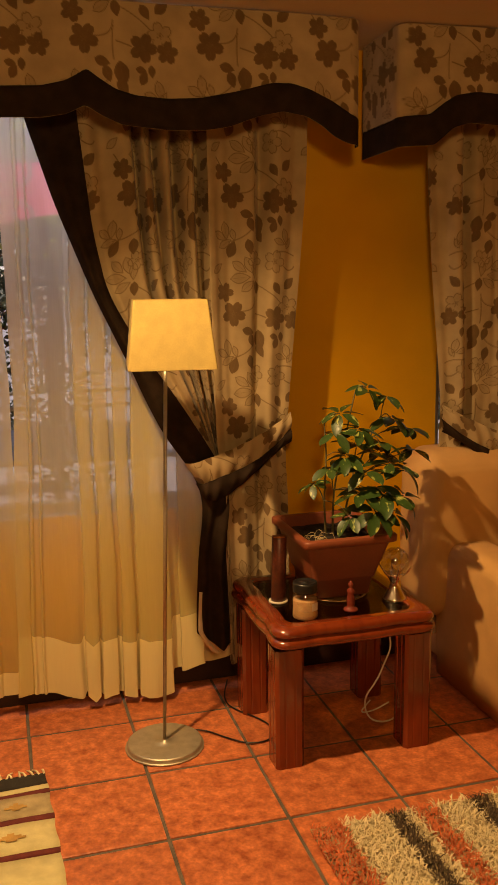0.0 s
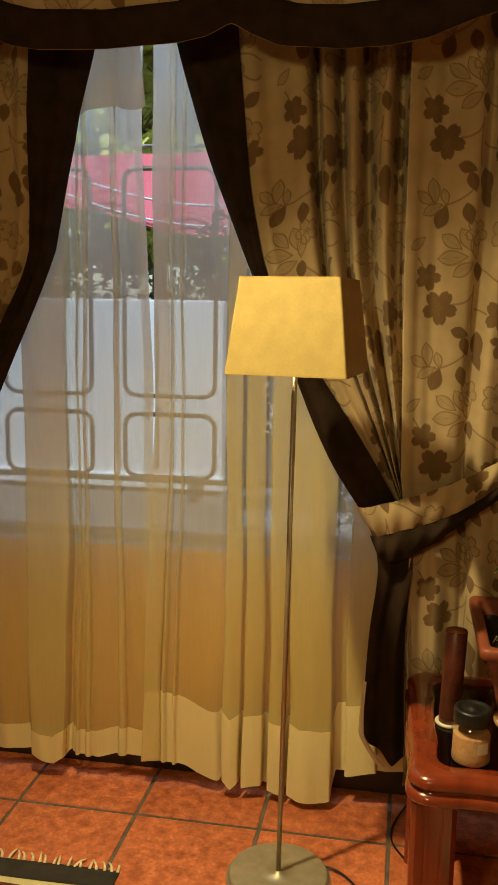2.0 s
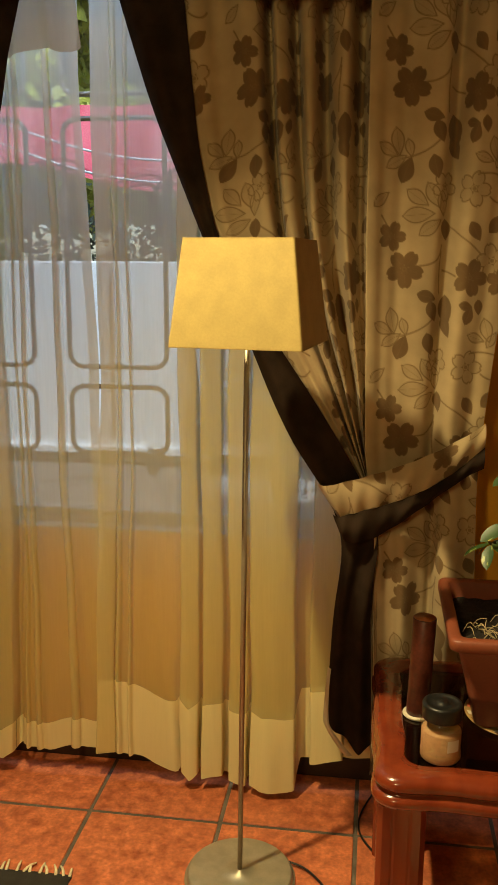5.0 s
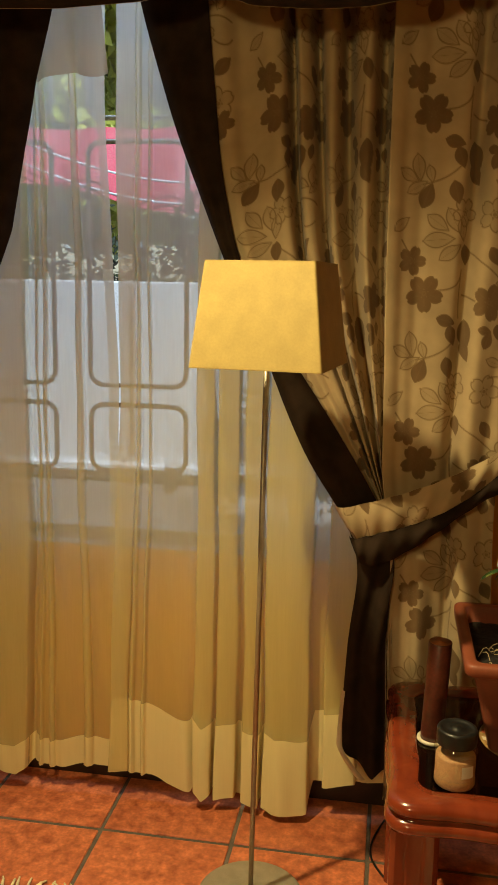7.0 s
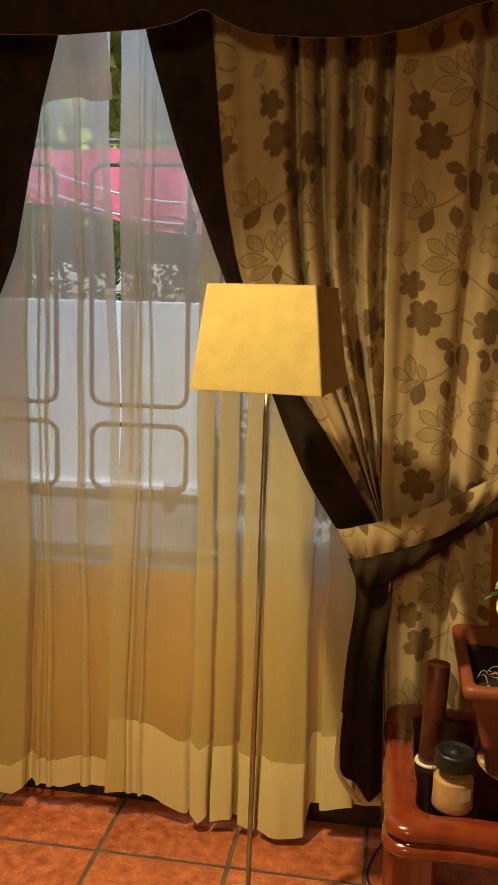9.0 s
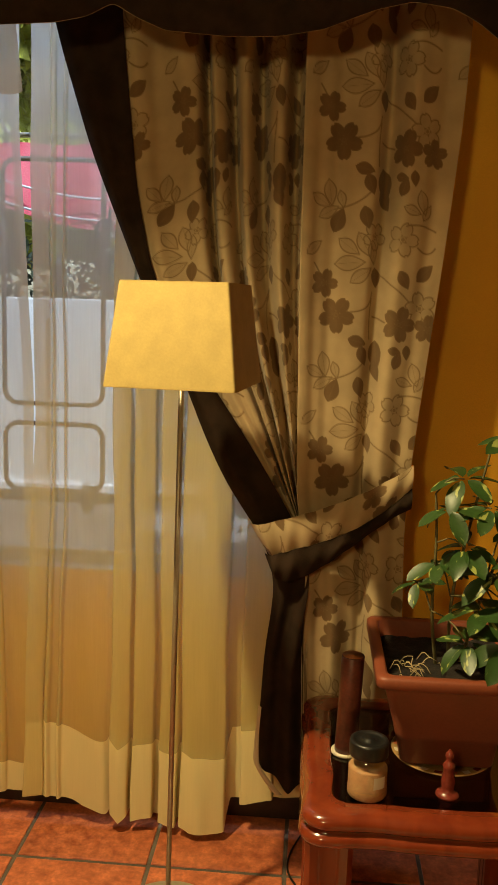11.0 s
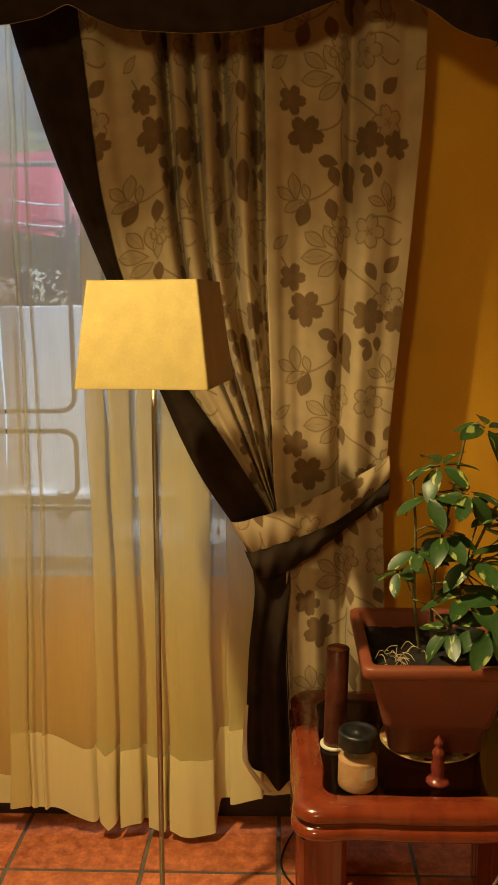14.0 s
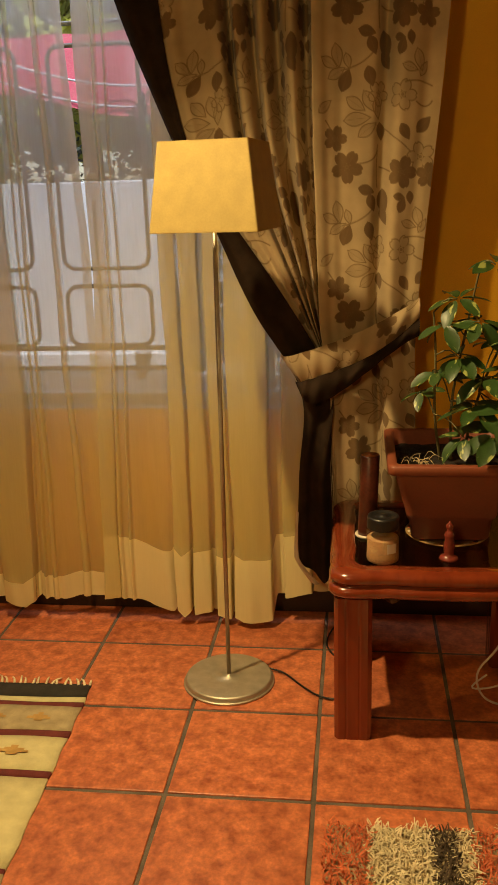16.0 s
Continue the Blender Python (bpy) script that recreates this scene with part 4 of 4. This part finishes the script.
        for k in range(count):
            a = 2 * math.pi * k / count + rng.uniform(-0.2, 0.2)
            s = size * rng.uniform(0.85, 1.12) * 1.08
            ob = part("leaf", variants[rng.randrange(4)], None, pot)
            m = Matrix.Translation(tip) @ lean @ Matrix.Rotation(a, 4, 'Z') @ Matrix.Translation((0, size * 0.15, 0)) @ Matrix.Rotation(rng.uniform(-0.50, 0.25), 4, 'X') @ Matrix.Rotation(rng.uniform(-0.3, 0.3), 4, 'Y') @ Matrix.Scale(s, 4)
            ob.matrix_basis = m


potted_plant()

plate = holder("patterned_plate", (1.272, 2.885, TOP), "round patterned ceramic plate under the planter", "plate")
part("dish", lathe([(0.0005, 0), (0.100, 0.0), (0.124, 0.007), (0.126, 0.009), (0.123, 0.0105), (0.099, 0.006), (0.0005, 0.006)], (1.272, 2.885, TOP), 64), M_PLATE, plate)
for k in range(20):
    a0 = 2 * math.pi * k / 20
    bm = bmesh.new()
    quad = []
    for r, z, da in ((0.103, 0.0070, 0.03), (0.120, 0.0098, 0.02), (0.120, 0.0098, 0.17), (0.103, 0.0070, 0.22)):
        quad.append(bm.verts.new((1.272 + r * math.cos(a0 + da), 2.885 + r * math.sin(a0 + da), TOP + z + 0.0006)))
    bm.faces.new(quad)
    part("painted_mark", bm, (M_RUGRED, M_CREAM, M_FIGURE)[k % 3], plate)


def jar():
    c = (1.072, 2.672, TOP)
    j = holder("candle_jar", c, "clear glass jar of peach-coloured powder with black lid", "jar")
    part("glass", lathe([(0.0005, 0), (0.043, 0.0), (0.047, 0.004), (0.0485, 0.008), (0.0485, 0.022), (0.0470, 0.025), (0.0470, 0.076), (0.0485, 0.079), (0.0485, 0.088), (0.0475, 0.094), (0.043, 0.100), (0.041, 0.104), (0.041, 0.112)], c, 48), M_JAR, j)
    part("filling", lathe([(0.0005, 0.004), (0.043, 0.004), (0.0455, 0.009), (0.0455, 0.022), (0.0445, 0.026), (0.0445, 0.070), (0.043, 0.073), (0.020, 0.076), (0.0005, 0.075)], c, 48), M_WAX, j, "peach powder filling")
    lid = part("lid", lathe([(0.0415, 0.100), (0.0445, 0.101), (0.0450, 0.104), (0.0450, 0.131), (0.0430, 0.136), (0.036, 0.137), (0.034, 0.134), (0.014, 0.134), (0.012, 0.138), (0.0005, 0.138)], c, 48), M_BLACK, j, "black screw lid")
    for k in range(36):
        a = 2 * math.pi * k / 36
        part("ridge", tube([(c[0] + 0.0452 * math.cos(a), c[1] + 0.0452 * math.sin(a), c[2] + h) for h in (0.106, 0.130)], 0.0009, 5, smoothings=0), M_BLACK, lid)
    bm = bmesh.new()
    rows = [[bm.verts.new((c[0] + 0.0490 * math.cos(a), c[1] + 0.0490 * math.sin(a), c[2] + z)) for a in np.linspace(-1.35, -0.75, 8)] for z in (0.038, 0.066)]
    for k in range(7):
        bm.faces.new((rows[0][k], rows[0][k + 1], rows[1][k + 1], rows[1][k]))
    part("label", bm, M_PAPER, j, "small white label")


jar()

cane = holder("cane_tube", (1.030, 2.858, TOP), "dark red bamboo tube vase standing on a ceramic saucer", "vase")
part("tube", lathe([(0.028, 0.006), (0.0285, 0.02), (0.028, 0.12), (0.0290, 0.125), (0.028, 0.13), (0.0285, 0.254), (0.027, 0.256), (0.0235, 0.255), (0.023, 0.19), (0.0005, 0.19)], (1.030, 2.858, TOP), 32, (0.03, 0.02)), M_BAMBOO, cane)
part("inside", lathe([(0.0232, 0.195), (0.0232, 0.2555), (0.0272, 0.2565)], (1.030, 2.858, TOP), 32, (0.03, 0.02)), M_CANE_IN, cane, "orange inner rim")
part("saucer", lathe([(0.0005, 0), (0.034, 0), (0.037, 0.004), (0.036, 0.008), (0.0005, 0.006)], (1.030, 2.858, TOP), 32), M_CREAM, cane, "cream ceramic saucer")

tagged(part("figurine", lathe([(0.0005, 0), (0.027, 0), (0.028, 0.005), (0.023, 0.010), (0.014, 0.014), (0.015, 0.024), (0.0165, 0.040), (0.012, 0.060), (0.0135, 0.068), (0.015, 0.076), (0.009, 0.084),
                               (0.006, 0.088), (0.0105, 0.096), (0.0095, 0.104), (0.004, 0.110), (0.0005, 0.116)], (1.258, 2.690, TOP), 28), M_FIGURE), "small dark red lacquered figurine on glass top", "figurine")


def globe_lamp():
    c = (1.462, 2.745, TOP)
    g = holder("globe_ornament", c, "chrome pedestal ornament holding a clear glass globe", "ornament")
    part("pedestal", lathe([(0.0005, 0), (0.046, 0.0), (0.048, 0.004), (0.044, 0.012), (0.030, 0.034), (0.020, 0.052), (0.015, 0.066), (0.018, 0.074), (0.028, 0.090), (0.034, 0.104), (0.032, 0.106), (0.0005, 0.092)], c, 48), M_CHROME, g)
    part("globe", lathe([(0.054 * math.sin(a) + 0.0004, 0.152 - 0.054 * math.cos(a)) for a in np.linspace(0, math.pi, 28)], c, 48), M_BULB, g, "clear glass globe")
    part("inner_core", lathe([(0.013 * math.sin(a) + 0.0004, 0.150 - 0.013 * math.cos(a)) for a in np.linspace(0, math.pi, 12)], c, 20), M_CHROME, g)
    for k in range(6):
        a = k * math.pi / 3 + 0.3
        part("prong", tube([(c[0] + r * math.cos(a), c[1] + r * math.sin(a), c[2] + z) for r, z in ((0.028, 0.098), (0.046, 0.110), (0.058, 0.126), (0.066, 0.140))], 0.0042, 8, taper=0.6), M_CHROME, g)


globe_lamp()
tagged(part("white_cable", tube([(1.455, 2.79, 0.44), (1.452, 2.77, 0.40), (1.46, 2.76, 0.34), (1.45, 2.80, 0.26), (1.42, 2.80, 0.19), (1.36, 2.80, 0.12), (1.38, 2.80, 0.035), (1.44, 2.79, 0.010), (1.52, 2.82, 0.008), (1.60, 2.95, 0.008)], 0.0035, 8), M_WHITE_CABLE),
       "white electric cable hanging in a loop under the table", "cable")
tagged(part("cable_tail", tube([(1.40, 2.82, 0.10), (1.34, 2.80, 0.06), (1.40, 2.78, 0.075), (1.47, 2.80, 0.09)], 0.003, 8), M_WHITE_CABLE), "knotted end of the white cable", "cable")


# ---- sofa ----
def sofa():
    s = holder("sofa", (2.7, 2.9, 0), "tan microfibre sofa with rounded back and arms", "sofa")

    def cushion(lo, hi, bevel, seg=6, puff=0.0):
        bm = box(lo, hi, bevel, seg)
        if puff:
            c = [(a + b) / 2 for a, b in zip(lo, hi)]
            bmesh.ops.subdivide_edges(bm, edges=bm.edges[:], cuts=2, use_grid_fill=True)
            for v in bm.verts:
                d = [(v.co[k] - c[k]) / max(1e-6, (hi[k] - lo[k]) / 2) for k in range(3)]
                v.co += Vector([d[k] * puff * max(0, 1 - sum(d[m] ** 2 for m in range(3) if m != k) * 0.6) for k in range(3)])
                v.co += Vector((1, 1, 1)) * 0.004 * noise.noise(v.co * 6)
        return bm
    part("base", cushion((1.90, 2.50, 0.05), (3.50, 3.30, 0.32), 0.02, 3), M_SOFA, s)
    for x0, x1 in ((1.872, 2.10), (3.30, 3.53)):
        arm = cushion((x0, 2.40, -0.09), (x1, 3.20, 0.625), 0.065, 6, 0.008)
        for v in arm.verts:
            v.co.z = max(v.co.z, 0.012)
        part("arm", arm, M_SOFA, s)
    part("backrest", cushion((1.775, 3.08, 0.28), (3.55, 3.395, 1.015), 0.10, 6, 0.016), M_SOFA, s)
    for x0, x1 in ((2.11, 2.70), (2.71, 3.29)):
        part("seat_cushion", cushion((x0, 2.42, 0.325), (x1, 3.07, 0.47), 0.05, 5, 0.012), M_SOFA, s)
    for x in (1.95, 3.45):
        for y in (2.50, 3.25):
            part("foot", lathe([(0.02, 0), (0.026, 0.03), (0.026, 0.055)], (x, y, 0), 16), M_WOOD, s)


sofa()


# ---- rugs ----
def kilim():
    k = holder("kilim_rug", (-0.7, 2.0, 0), "flat-woven cream kilim with black and maroon stripes and fringe", "rug")
    bands = [(2.822, 2.745, M_KBLACK), (2.745, 2.718, M_KCREAM), (2.718, 2.690, M_KRED), (2.690, 2.560, M_KTAN), (2.560, 2.530, M_KRED), (2.530, 2.370, M_KCREAM), (2.370, 2.345, M_KRED),
             (2.345, 2.006, M_KCREAM), (2.006, 1.985, M_KRED), (1.985, 1.85, M_KTAN), (1.85, 1.78, M_KBLACK), (1.78, 1.2, M_KCREAM)]
    rng = random.Random(9)
    for y1, y0, mat in bands:
        bm = bmesh.new()
        rows = []
        for y in np.linspace(y0, y1, 5):
            edge = 0.130 + (2.81 - y) * 0.042 + 0.003 * math.sin(40 * y)
            rows.append([(x, y + 0.004 * math.sin(9 * x + 30 * y0), 0.0085 + 0.002 * noise.noise(Vector((x * 6, y * 6, 0)))) for x in np.linspace(-1.6, edge, 60)])
        top = [[bm.verts.new(p) for p in r] for r in rows]
        for a, b in zip(top, top[1:]):
            for i in range(59):
                bm.faces.new((a[i], a[i + 1], b[i + 1], b[i]))
        low = [[bm.verts.new((p[0], p[1], 0.001)) for p in r] for r in (rows[0], rows[-1])]
        for i in range(59):
            bm.faces.new((low[0][i], low[0][i + 1], top[0][i + 1], top[0][i]))
            bm.faces.new((top[-1][i], top[-1][i + 1], low[1][i + 1], low[1][i]))
        right = [bm.verts.new((r[-1][0], r[-1][1], 0.001)) for r in rows]
        for a in range(4):
            bm.faces.new((top[a][-1], right[a], right[a + 1], top[a + 1][-1]))
        bmesh.ops.recalc_face_normals(bm, faces=bm.faces[:])
        part("stripe", bm, mat, k)
    for i in range(46):
        x = 0.125 - i * 0.022 + rng.uniform(-0.006, 0.006)
        a = rng.uniform(-0.7, 0.7)
        part("fringe", tube([(x, 2.820, 0.006), (x + 0.012 * a, 2.842, 0.010), (x + 0.035 * a, 2.862 + rng.uniform(-0.008, 0.010), 0.004)], 0.0050, 6, taper=0.5, smoothings=1), M_RUGCREAM, k)
    for j, (y, xs, mat) in enumerate(((2.625, (0.02, -0.13, -0.30, -0.48), M_KORANGE), (2.455, (0.0, -0.2, -0.42), M_KORANGE), (2.17, (0.03, -0.2, -0.45), M_KORANGE), (2.655, (-0.22, -0.42), M_KBLACK))):
        for x in xs:
            bm = bmesh.new()
            w = 0.026 + 0.026 * rng.random()
            steps = [(-w, -0.006), (-w, 0.006), (-w * 0.55, 0.006), (-w * 0.55, 0.015), (-w * 0.2, 0.015), (-w * 0.2, 0.026), (w * 0.25, 0.026), (w * 0.25, 0.013), (w * 0.7, 0.013), (w * 0.7, 0.004), (w, 0.004),
                     (w, -0.007), (w * 0.4, -0.007), (w * 0.4, -0.018), (-w * 0.3, -0.018), (-w * 0.3, -0.006)]
            vs = [bm.verts.new((x + p, y + q, 0.0118)) for p, q in steps]
            bm.faces.new(vs)
            part("woven_motif", bm, mat, k)


kilim()


def shag():
    r = holder("shag_rug", (1.7, 1.4, 0), "thick shag rug in rust, cream and dark brown stripes", "rug")
    part("backing", box((0.925, 0.5, 0.0005), (2.6, 2.222, 0.010), 0.003), M_KTAN, r, smooth=False)
    stripes = [(0.92, 1.03, M_RUGRED), (1.03, 1.185, M_RUGCREAM), (1.185, 1.245, M_RUGDARK), (1.245, 1.285, M_RUGCREAM), (1.285, 1.36, M_RUGRED), (1.36, 1.485, M_RUGCREAM),
               (1.485, 1.56, M_RUGDARK), (1.56, 1.75, M_RUGCREAM), (1.75, 1.86, M_RUGRED), (1.86, 2.1, M_RUGCREAM)]
    rng = np.random.default_rng(4)
    for x0, x1, mat in stripes:
        n = int((x1 - x0) * 0.62 * 19000)
        bx, by = rng.uniform(x0, x1, n), rng.uniform(1.63, 2.222, n)
        ang, lean, ln = rng.uniform(0, 6.283, n), rng.uniform(0.3, 1.1, n), rng.uniform(0.022, 0.042, n)
        wd = rng.uniform(0.0016, 0.0030, n)
        side = np.stack([-np.sin(ang), np.cos(ang), 0 * ang], -1) * wd[:, None]
        base = np.stack([bx, by, np.full(n, 0.008)], -1)
        way = np.stack([np.cos(ang), np.sin(ang), 0 * ang], -1)
        pts = []
        for t in (0, 0.4, 0.75, 1.0):
            c = base + way * (ln * np.sin(lean) * t ** 1.6)[:, None] + np.array([0, 0, 1.0]) * (ln * np.cos(lean) * (t - 0.35 * t * t))[:, None]
            f = 1.0 - 0.5 * t
            pts += [c - side * f, c + side * f]
        verts = np.stack(pts, 1).reshape(-1, 3)
        q = np.array([[0, 1, 3, 2], [2, 3, 5, 4], [4, 5, 7, 6]])
        faces = (np.arange(n)[:, None, None] * 8 + q[None]).reshape(-1, 4)
        me = bpy.data.meshes.new("pile")
        me.from_pydata(verts.tolist(), [], faces.tolist())
        me.materials.append(mat)
        tagged(part("shag_pile", me, None, r), kind="stuff")


shag()


# ---- outside the window ----
tagged(part("ground", box((-60, WALL_Y + WALL_T, -0.25), (60, 120, -0.12)), M_CONCRETE, smooth=False), "grey paved ground outside", "ground", kind="structure")
fence = holder("garden_wall", (-1.6, 5.0, -0.12), "white painted garden gate panel on a concrete base", "garden wall")
part("base", box((-4.0, 5.0, -0.12), (-0.03, 5.16, 0.66), 0.01), M_CONCRETE, fence, smooth=False)
part("panel", box((-4.0, 5.02, 0.66), (-0.045, 5.12, 1.645), 0.008), M_OUTWHITE, fence, smooth=False)
part("ledge", box((-4.0, 4.985, 0.66), (-0.03, 5.02, 0.735), 0.008), M_OUTWHITE, fence, smooth=False)
part("latch", lathe([(0.0005, 0), (0.045, 0), (0.045, 0.01), (0.0005, 0.014)], (-0.16, 4.97, 0.735), 24), M_ALU, fence)
part("crack_strip", box((-0.395, 5.006, 0.80), (-0.380, 5.021, 1.55)), M_IRON, fence, smooth=False)


def leaf_cloud(name, parts, size, seed, mat, count):
    """Many small leaves scattered through uneven clumps."""
    rng = np.random.default_rng(seed)
    verts = []
    for (cx, cy, cz, rx, ry, rz), share in parts:
        n = int(count * share)
        d = rng.normal(size=(n, 3))
        d /= np.linalg.norm(d, axis=1)[:, None]
        p = np.array([cx, cy, cz]) + d * np.array([rx, ry, rz]) * (rng.uniform(0.35, 1.08, n) ** 0.6)[:, None]
        a, b = rng.normal(size=(n, 3)), rng.normal(size=(n, 3))
        a /= np.linalg.norm(a, axis=1)[:, None]
        b -= a * (a * b).sum(1)[:, None]
        b /= np.linalg.norm(b, axis=1)[:, None]
        s = (size * rng.uniform(0.6, 1.3, n))[:, None]
        verts.append(np.stack([p - a * s, p + b * s * 0.45, p + a * s, p - b * s * 0.45], 1).reshape(-1, 3))
    v = np.concatenate(verts)
    me = bpy.data.meshes.new(name)
    me.from_pydata(v.tolist(), [], np.arange(len(v)).reshape(-1, 4).tolist())
    me.materials.append(mat)
    return me


rng_h = random.Random(3)
hedge = holder("hedge", (0.3, 6.0, -0.12), "dark glossy garden hedge beyond the window", "hedge")
part("trunk", join(*[tube([(x, 6.0, -0.12), (x + 0.05, 6.02, 0.6), (x - 0.04, 6.0, 1.5)], 0.03, 8) for x in np.arange(-2.6, 3.4, 0.6)]), M_BARK, hedge)
clumps = [((-2.6 + 0.36 * i, 6.0 + rng_h.uniform(-0.15, 0.15), rng_h.choice((0.5, 1.0, 1.5, 1.8)), 0.42, 0.3, 0.42), 1 / 36) for i in range(18) for _ in range(2)]
tagged(part("foliage", leaf_cloud("foliage", clumps, 0.034, 2, M_HEDGE, 26000), None, hedge), kind="stuff")


def awning():
    a = holder("red_awning", (-0.3, 6.9, 2.2), "bright red cloth awning with pale piping", "awning")
    s, r = np.linspace(0, 1, 40)[None, :], np.linspace(0, 1, 14)[:, None]
    X = -2.2 + 3.4 * s + 0 * r
    Z = 2.72 - 0.52 * r + 0.10 * np.sin(2 * np.pi * s * 1.5) * r + 0 * s
    Y = 7.1 - 0.35 * r + 0.05 * np.sin(2 * np.pi * 6 * s)
    part("cloth", sheet("cloth", np.stack([X, Y, Z], -1), M_RED), None, a)
    for k, dz in ((0, 0.0), (1, 0.14)):
        part("piping", tube([(-1.9 + 0.24 * i, 6.72, 2.66 - dz - 0.36 * math.sin(0.5 * math.pi * min(1, i / 6))) for i in range(10)], 0.008, 6), M_OUTWHITE, a)
    for x in (-2.1, 1.15):
        part("post", tube([(x, 7.0, -0.12), (x, 7.0, 2.7)], 0.03, 10, smoothings=0), M_IRON, a)


awning()


def tree(x, y, h, seed):
    t = holder("tree", (x, y, -0.12), "yellow-green leafy garden tree", "tree", group="garden trees")
    rng = random.Random(seed)
    part("trunk", tube([(x, y, -0.12), (x + 0.1, y, h * 0.4), (x - 0.05, y + 0.1, h * 0.8)], 0.11, 10, taper=0.4), M_BARK, t)
    for k in range(5):
        a = rng.uniform(0, 6.28)
        part("limb", tube([(x, y, h * 0.45), (x + 0.5 * math.cos(a), y + 0.5 * math.sin(a), h * 0.65), (x + 0.9 * math.cos(a), y + 0.9 * math.sin(a), h * 0.8)], 0.045, 8, taper=0.3), M_BARK, t)
    cl = [((x + rng.uniform(-0.9, 0.9), y + rng.uniform(-0.7, 0.7), h * rng.uniform(0.5, 1.0), 0.55, 0.5, 0.42), 1 / 12) for _ in range(12)]
    tagged(part("crown", leaf_cloud("crown", cl, 0.15, seed, M_TREE, 15000), None, t), kind="stuff")


for x, y, h, sd in ((-2.9, 9.0, 4.6, 1), (-1.7, 9.4, 4.3, 2), (-0.6, 8.8, 4.4, 5), (0.6, 9.2, 4.4, 3), (2.0, 9.4, 4.7, 4)):
    tree(x, y, h, sd)


# ---- floor tiles ----
PITCH, GROUT = 0.402, 0.012
tile_meshes = []
for v in range(3):
    bm = box((-PITCH / 2 + GROUT / 2, -PITCH / 2 + GROUT / 2, -0.012), (PITCH / 2 - GROUT / 2, PITCH / 2 - GROUT / 2, 0.0), 0.003, 2)
    tile_meshes.append(mesh_of("tile", bm, M_TILE, False))
rng_t = random.Random(11)
for i in range(-7, 9):
    for j in range(0, 12):
        x, y = 0.485 + PITCH * (i + 0.5), 3.125 + 0.405 * (0.5 - j)
        if not XL + 0.2 < x < XR - 0.2:
            continue
        ob = part("tile", tile_meshes[rng_t.randrange(3)], None, floor)
        ob.matrix_basis = pose(x, y, rng_t.uniform(-0.0008, 0.0), 0, 0, rng_t.uniform(-0.25, 0.25) + 90 * rng_t.randrange(4))
